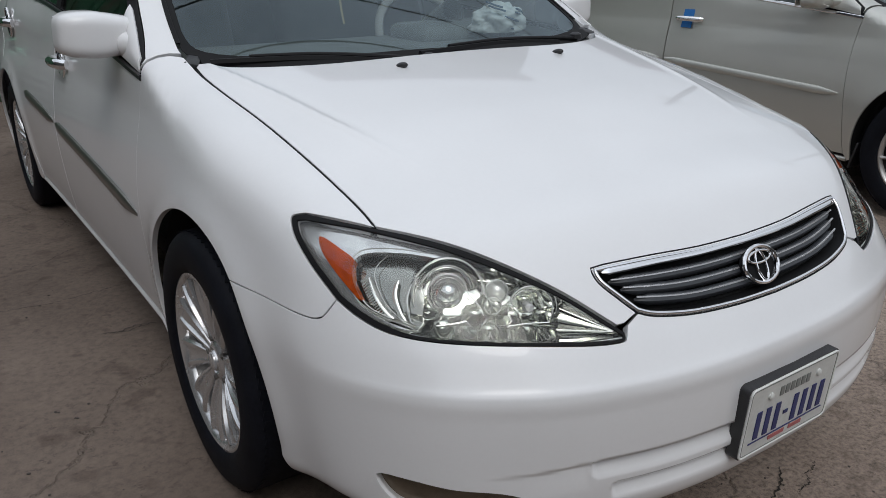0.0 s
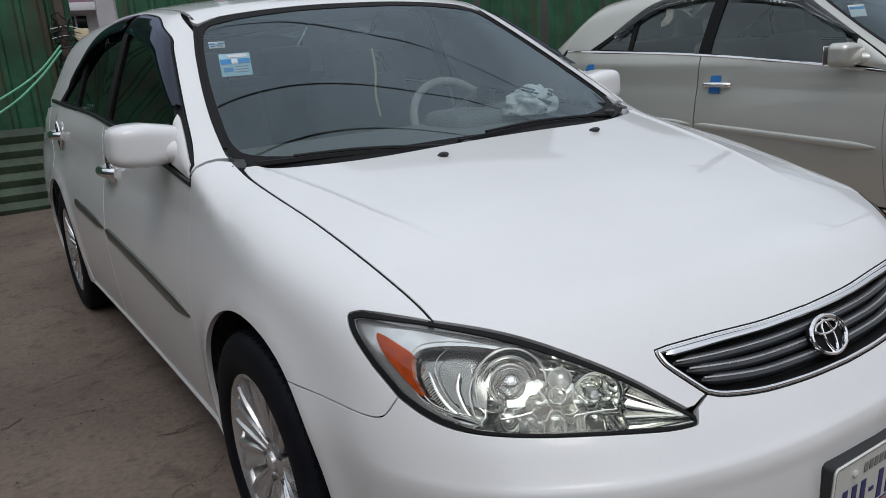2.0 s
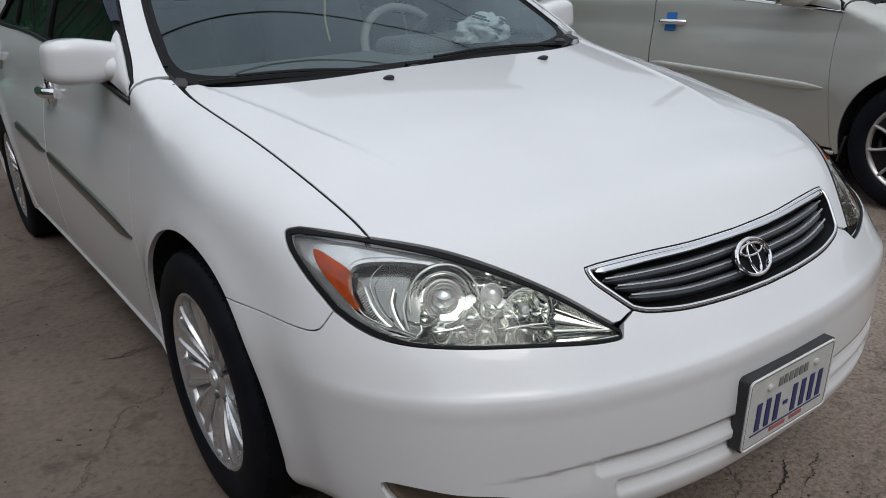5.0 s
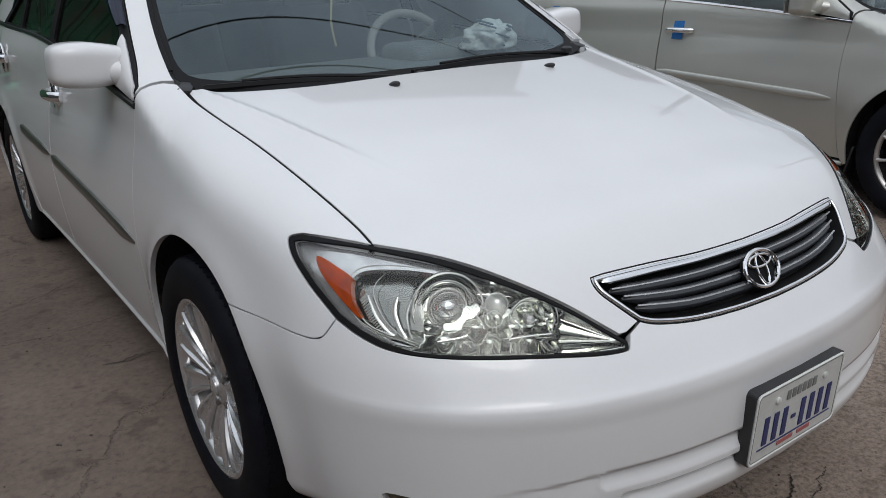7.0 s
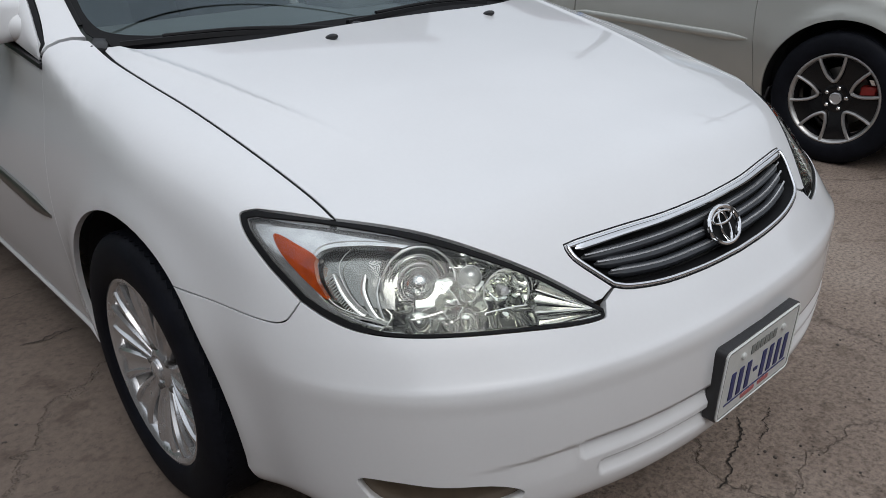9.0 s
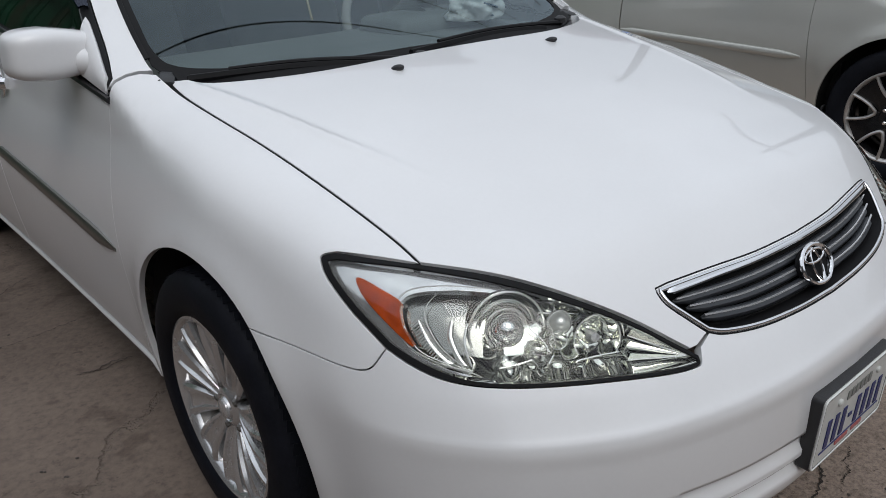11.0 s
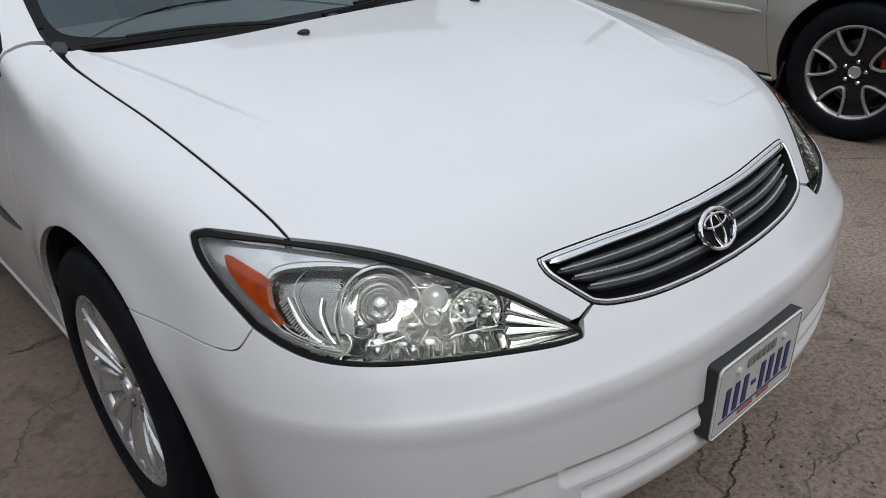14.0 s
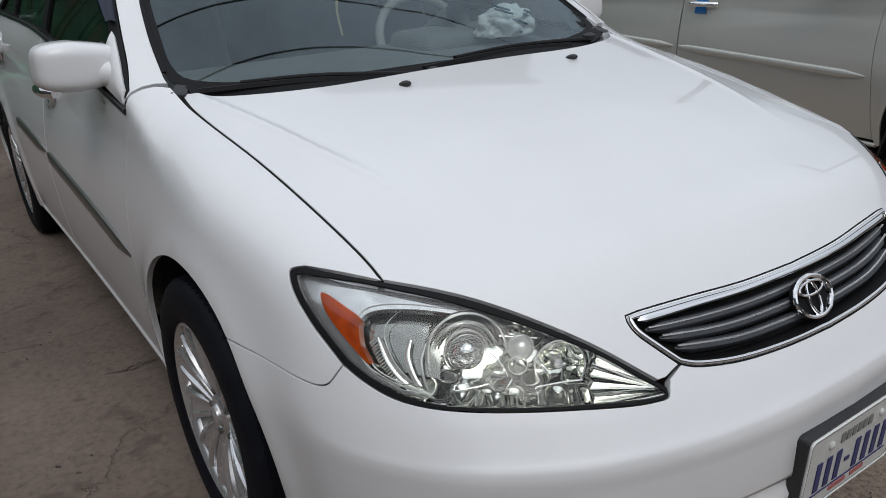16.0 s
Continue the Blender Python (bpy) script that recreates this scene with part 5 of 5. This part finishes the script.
def crack(parent, knots, width, z, seed):
    """A ragged hairline crack, filled with dark soil, along (x, y) knots."""
    r = random.Random(seed)
    line = smooth_path(knots, max(6, int(60 / len(knots))))
    wander, bm, rows = 0.0, bmesh.new(), []
    for q, p in enumerate(line):
        d = line[min(q + 1, len(line) - 1)] - line[max(q - 1, 0)]
        side = np.array((-d[1], d[0])) / max(np.linalg.norm(d), 1e-9)
        wander = .82 * wander + r.uniform(-.006, .006)
        w = width * r.uniform(.25, 1.0) * min(1, .25 + q / 4, .25 + (len(line) - 1 - q) / 4)
        c = p + side * wander
        rows.append([bm.verts.new((*(c + side * w / 2), z)), bm.verts.new((*(c - side * w / 2), z))])
    for a, b in zip(rows, rows[1:]):
        bm.faces.new((a[0], a[1], b[1], b[0]))
    part("crack", bm, SOIL, parent, smooth=False)

crack(ground, [(0.32, -0.79), (0.25, -0.83), (0.17, -0.86), (0.09, -0.89), (0.04, -0.88)], 0.007, .004, 0)
crack(ground, [(0.42, -0.83), (0.34, -0.86), (0.27, -0.88)], 0.005, .004, 1)
crack(slab, [(-1.23, 1.37), (-1.05, 1.34), (-0.93, 1.35), (-0.81, 1.36)], 0.004, .0095, 9)
crack(slab, [(-0.94, 0.96), (-0.86, 0.94), (-0.76, 0.96)], 0.006, .0095, 10)
crack(slab, [(-1.08, 1.73), (-0.85, 1.89)], 0.004, .0095, 11)
crack(slab, [(-1.38, 1.4), (-1.29, 1.46)], 0.007, .0095, 12)
crack(slab, [(-0.9, 0.95), (-0.79, 0.97)], 0.006, .0095, 13)


def ribbed(width, height, pitch, depth, across, thick=0.0):
    """A corrugated sheet standing in the xz plane; across: ribs run upright, else level."""
    bm = bmesh.new()
    n = int((width if across else height) / pitch)
    prof = []
    for k in range(n):
        for t, d in ((0, 0), (.62, 0), (.72, 1), (.90, 1)) if across else ((0, 0), (.25, .55), (.5, 1), (.75, .55)):
            prof.append(((k + t) * pitch, d * depth))
    prof.append((n * pitch, 0))
    lo = [bm.verts.new((p - width / 2, -d, 0) if across else (-width / 2, -d, p)) for p, d in prof]
    hi = [bm.verts.new((p - width / 2, -d, height) if across else (width / 2, -d, p)) for p, d in prof]
    for a in range(len(prof) - 1):
        bm.faces.new((lo[a], lo[a + 1], hi[a + 1], hi[a]))
    return bm


def fence(x0, x1, y, height, label):
    f = tagged(new("metal_fence"), label, "fence")
    f.matrix_basis = pose((x0 + x1) / 2, y, 0)
    n = max(1, round((x1 - x0) / 1.1))
    w = (x1 - x0) / n
    for k in range(n):
        x = -(x1 - x0) / 2 + (k + .5) * w
        bm = ribbed(w + .04, height, .19, .022, True)
        bm.transform(Matrix.Translation((x, -.006 * (k % 2), .02)) @ pose(0, 0, 0, .6 * math.sin(3 * k), 0, 0))
        part("sheet", bm, GREEN, f, smooth=False)
    for z in (.5, height - .4):
        part("rail", block(x1 - x0, .05, .05, Matrix.Translation((0, .05, z)), .004, 1), DULL, f)
    return f



STEEL = material("galvanised_grey", (0.42, 0.41, 0.43), 0.6, vary=0.15, scale=3)
CORD = material("pale_green_cord", (0.16, 0.50, 0.33), 0.6, vary=0.1)
CABLE = material("black_cable", (0.012, 0.012, 0.013), 0.6)
WALL = material("white_wall", (0.62, 0.63, 0.66), 0.85, vary=0.08, scale=1.5)
ROOF = material("purple_roof", (0.13, 0.065, 0.10), 0.7, vary=0.15, scale=2)
TIMBER = material("weathered_timber", (0.09, 0.07, 0.055), 0.85, vary=0.3, scale=8, bump=0.4, bump_scale=60)
CREAM = material("cream_box", (0.60, 0.50, 0.33), 0.6, vary=0.08, scale=20)
BLOCKWORK = material("rendered_wall", (0.12, 0.115, 0.11), 0.9, vary=0.15, scale=1.2, bump=0.3, bump_scale=40)

fence(-9.0, -.13, 6.22, 3.0, "tall green ribbed metal fence sheets, stained")
fence(.32, 12.0, 6.42, 3.0, "tall green ribbed metal fence sheets, stained")

low = tagged(new("corrugated_panel"), "faded green corrugated sheets leaning on the fence", "fence panel")
low.matrix_basis = pose(-2.55, 6.08, 0)
for k, (x, w, h) in enumerate(((-1.3, 2.2, .80), (.75, 2.5, .76))):
    bm = ribbed(w, h, .125, .030, False)
    bm.transform(Matrix.Translation((x, -.03 * k, .0)) @ pose(0, 0, 0, -5, 1.2 * k, 0))
    part("sheet", bm, GREEN_OLD, low)

post = tagged(new("gate_post"), "weathered post wrapped in tangled black cables", "post")
post.matrix_basis = pose(-.22, 6.14, 0)
part("shaft", block(.07, .07, 2.9, Matrix.Translation((0, 0, 1.45)), .008), TIMBER, post)
for k in range(9):
    z = 1.22 + .05 * k
    a = random.uniform(0, 3)
    loop = [(.075 * math.cos(a + q * .7) + random.uniform(-.03, .03), -.05 + .05 * math.sin(a + q * .7), z + random.uniform(-.06, .06)) for q in range(8)]
    part("cable_coil", tube(smooth_path(loop, 4), .007, 5), CABLE, post)
for k in range(4):
    z = 1.42 + .04 * k
    part("wire_end", tube(smooth_path([(-.10, -.05, z), (.02, -.06, z + .02), (.14, -.05, z - .01)], 4), .004, 5), PAPER if k % 2 else CABLE, post)

box = tagged(new("meter_box"), "small cream plastic box on the post", "box")
box.matrix_basis = pose(-.06, 6.20, 1.47)
part("case", block(.12, .07, .13, None, .012), CREAM, box)

for k, (z0, z1) in enumerate(((1.40, .98), (1.36, .88))):
    cord = tagged(new("cord"), "pale green cord sagging from the post", "cord", "green cords")
    line = smooth_path([(-.27, 6.05, z0), (-.50 - .02 * k, 6.02, (z0 + z1) / 2 - .01), (-.85, 6.0, z1), (-1.6, 6.0, z1 - .35)], 6)
    part("strand", tube(line, .010, 6), CORD, cord)

pillar = tagged(new("sheet_pillar"), "pale grey sheet-metal gate pillar", "pillar")
pillar.matrix_basis = pose(.235, 6.45, 0)
part("sheet", block(.18, .06, 3.0, Matrix.Translation((0, 0, 1.5)), .006), STEEL, pillar)

house = tagged(new("house"), "white house with a dark purple roof beyond the fence", "house")
house.matrix_basis = pose(1.6, 12.5, 0)
part("wall", block(5.0, .3, 2.06, Matrix.Translation((0, 0, 1.03))), WALL, house)
bm = bmesh.new()
v = [bm.verts.new(p) for p in ((-2.8, -.5, 2.02), (2.8, -.5, 2.02), (2.8, 2.6, 3.9), (-2.8, 2.6, 3.9), (-2.8, -.5, 2.12), (2.8, -.5, 2.12), (2.8, 2.6, 4.0), (-2.8, 2.6, 4.0))]
for f in ((0, 1, 5, 4), (1, 2, 6, 5), (2, 3, 7, 6), (3, 0, 4, 7), (4, 5, 6, 7), (3, 2, 1, 0)):
    bm.faces.new([v[k] for k in f])
part("roof", bm, ROOF, house, smooth=False)
part("fascia", block(5.6, .04, .12, Matrix.Translation((0, -.52, 2.06)), .005), WALL, house)
for x in (-.78, -.60):
    win = part("window", block(.15, .06, .26, Matrix.Translation((x, -.15, 1.80)), .004), GLOSS_BLACK, house)
    part("frame", block(.18, .04, .30, Matrix.Translation((x, -.14, 1.80)), .004), WALL, win)

# the yard's unseen sides and what rises beyond them, which glass and paint mirror
# walls added to cut off low sky and darken the cars' sides
for name, x, y, rz, w, h in (("unseen_wall_west", -6.6, -.5, 90, 14, 4.6), ("unseen_wall_south", 1, -7.5, 0, 18, 3.4), ("unseen_wall_east", 11.5, -.5, 90, 14, 3.0)):
    bm = block(w, .2, h, Matrix.Translation((0, 0, h / 2)), .01)
    wall = part(name, bm, BLOCKWORK, None, "plain unseen wall, added to block low sky")
    wall.matrix_basis = pose(x, y, 0, 0, 0, rz)
    tagged(wall, "", "wall", "", "structure")


def plain_house(x, y, w, d, h, label):
    b = tagged(new("house"), label, "house")
    b.matrix_basis = pose(x, y, 0)
    part("wall", block(w, d, h, Matrix.Translation((0, 0, h / 2)), .02), BLOCKWORK, b)
    part("roof", block(w + .5, d + .5, .18, Matrix.Translation((0, 0, h + .09)), .03), ROOF, b)


plain_house(6.3, 10.2, 4.4, 3.0, 6.0, "plain rendered two-storey house beyond the fence")
plain_house(14.5, 10.5, 7.0, 5.0, 4.2, "low rendered shed beyond the fence")

for x, y, h in ((12.4, 7.0, 6.5), (-6.9, 2.4, 5.6), (11.0, 2.4, 5.6)):
    pole = tagged(new("utility_pole"), "concrete utility pole with a short crossarm", "pole", "utility poles")
    pole.matrix_basis = pose(x, y, 0)
    part("shaft", lathe([(.14, 0), (.10, h), (0, h + .01)], 16, Matrix.Rotation(radians(-90), 4, "Y")), BLOCKWORK, pole)
    part("crossarm", block(.10, .9 if y > 5 else 2.0, .09, Matrix.Translation((0, 0, h - .45)) @ pose(0, 0, 0, 0, 0, 40 if y > 5 else 0), .01), TIMBER, pole)

for k, y in enumerate((1.77, 2.45, 3.30)):
    wire = tagged(new("overhead_cable"), "black cable strung high between the poles", "cable", "overhead cables")
    line = [(-6.9 + 17.9 * t, y + (.1 - .25 * k) * 4 * t * (1 - t), 5.15 - (.45 + .1 * k) * 4 * t * (1 - t)) for t in (q / 28 for q in range(29))]
    part("strand", tube(line, .008, 6), CABLE, wire)

white_car = saloon(WHITE, "alloy", "white four-door saloon parked on the concrete", pose(0, 0, 0))
silver_car = saloon(SILVER, "black", "silver-beige saloon with black wheels, parked beside the white car", pose(3.44, -.03, 0))

# ---- loose things in the white car ----
rng_towel = random.Random(3)
cloth = tagged(new("towel"), "crumpled white towel with dark print on the dashboard", "towel")
bm = bmesh.new()
bmesh.ops.create_icosphere(bm, subdivisions=5, radius=1)
for v in bm.verts:
    d = v.co.normalized()
    r = 1 + .30 * noise.noise(d * 2.2) + .16 * abs(noise.noise(d * 5.5 + Vector((3, 1, 2)))) - .10 * abs(noise.noise(d * 9))
    v.co = Vector((d.x * .100 * r, d.y * .075 * r, max(d.z, -.35) * .066 * r))
bm.transform(Matrix.Translation((.445, .56, 1.000)))
part("fabric", bm, TOWEL, cloth, sharp=80)
for k in range(7):
    a = rng_towel.uniform(-1.2, 1.2)
    line = [(.445 + .085 * math.sin(a + .25 * q), .56 - .070 * math.cos(a + .25 * q), 1.005 + .012 * k - .006 * q) for q in range(4)]
    part("printed_band", tube(smooth_path(line, 3), .0055, 6, .6), TOWEL_DARK, cloth)

for name, x0, z0, w, h, mat, lab in (("permit_sticker", -.536, 1.222, .094, .076, PERMIT, "white and blue paper permit behind the windscreen"), ("permit_sticker", -.548, 1.285, .050, .022, PAPER, "small pale paper sticker behind the windscreen")):
    st = tagged(new(name), lab, "sticker", "windscreen stickers")
    p = trace(deeper(cabin, .010), np.array([(x0, -.6, z0)]), np.array((0, 1.0, 0)))[0]
    st.matrix_basis = pose(p[0], p[1], p[2], 62, 0, -14)
    part("paper", block(w, h, .001), mat, st)
    part("print", block(w * .96, h * .22, .001, Matrix.Translation((0, h * .14, .0012))), BLUE_INK, st, "blue printed band")
    part("print", block(w * .30, h * .18, .001, Matrix.Translation((-w * .25, -h * .22, .0012))), BLUE_INK, st)
    part("print", block(w * .62, h * .12, .001, Matrix.Translation((w * .10, h * .38, .0012))), PAPER, st, "white printed bar")
    part("print", block(w * .20, h * .22, .001, Matrix.Translation((-w * .02, h * .13, .0024))), PAPER, st)
    for q in range(3):
        part("print", block(w * .42, h * .035, .001, Matrix.Translation((w * .18, -h * (.10 + .12 * q), .0012))), PLATE_GREY, st)

chain = tagged(new("hanging_charm"), "beige cord charm hanging from the rear-view mirror", "charm")
part("strand", tube(smooth_path([(-.02, .86, 1.24), (-.012, .86, 1.16), (-.022, .855, 1.08), (-.01, .855, 1.0)], 6), .004, 6), STRING, chain)

note = tagged(new("permit_sticker"), "white paper behind the silver car's windscreen", "sticker", "windscreen stickers")
note.matrix_basis = pose(3.44 - .50, .80, 1.235, 62, 0, -14)
part("paper", block(.11, .07, .001), PAPER, note)
part("print", block(.10, .015, .001, Matrix.Translation((0, .015, .0012))), BLUE_INK, note)

# ---- grit on the concrete ----
rng = random.Random(7)
bm = bmesh.new()
for k in range(900):
    x, y = (rng.uniform(-3.2, -1.0), rng.uniform(-.9, 5.6)) if k % 2 else (rng.uniform(-.3, 3.4), rng.uniform(-1.9, -.7))
    r = rng.uniform(.0015, .0045) * (2.2 if k % 41 == 0 else 1)
    m = Matrix.Translation((x, y, r * .3 + (.006 if x < -.56 else 0))) @ Matrix.Rotation(rng.uniform(0, 6), 4, "Z") @ Matrix.Diagonal((r * rng.uniform(.8, 1.7), r, r * .7, 1))
    bmesh.ops.create_icosphere(bm, subdivisions=1, radius=1, matrix=m)
grit = part("pebbles", bm, material("dark_grit", (0.06, 0.05, 0.045), 0.9, vary=0.4, scale=3), None, "scattered dark grit on the concrete", smooth=False)
tagged(grit, "", "grit", "", "stuff")
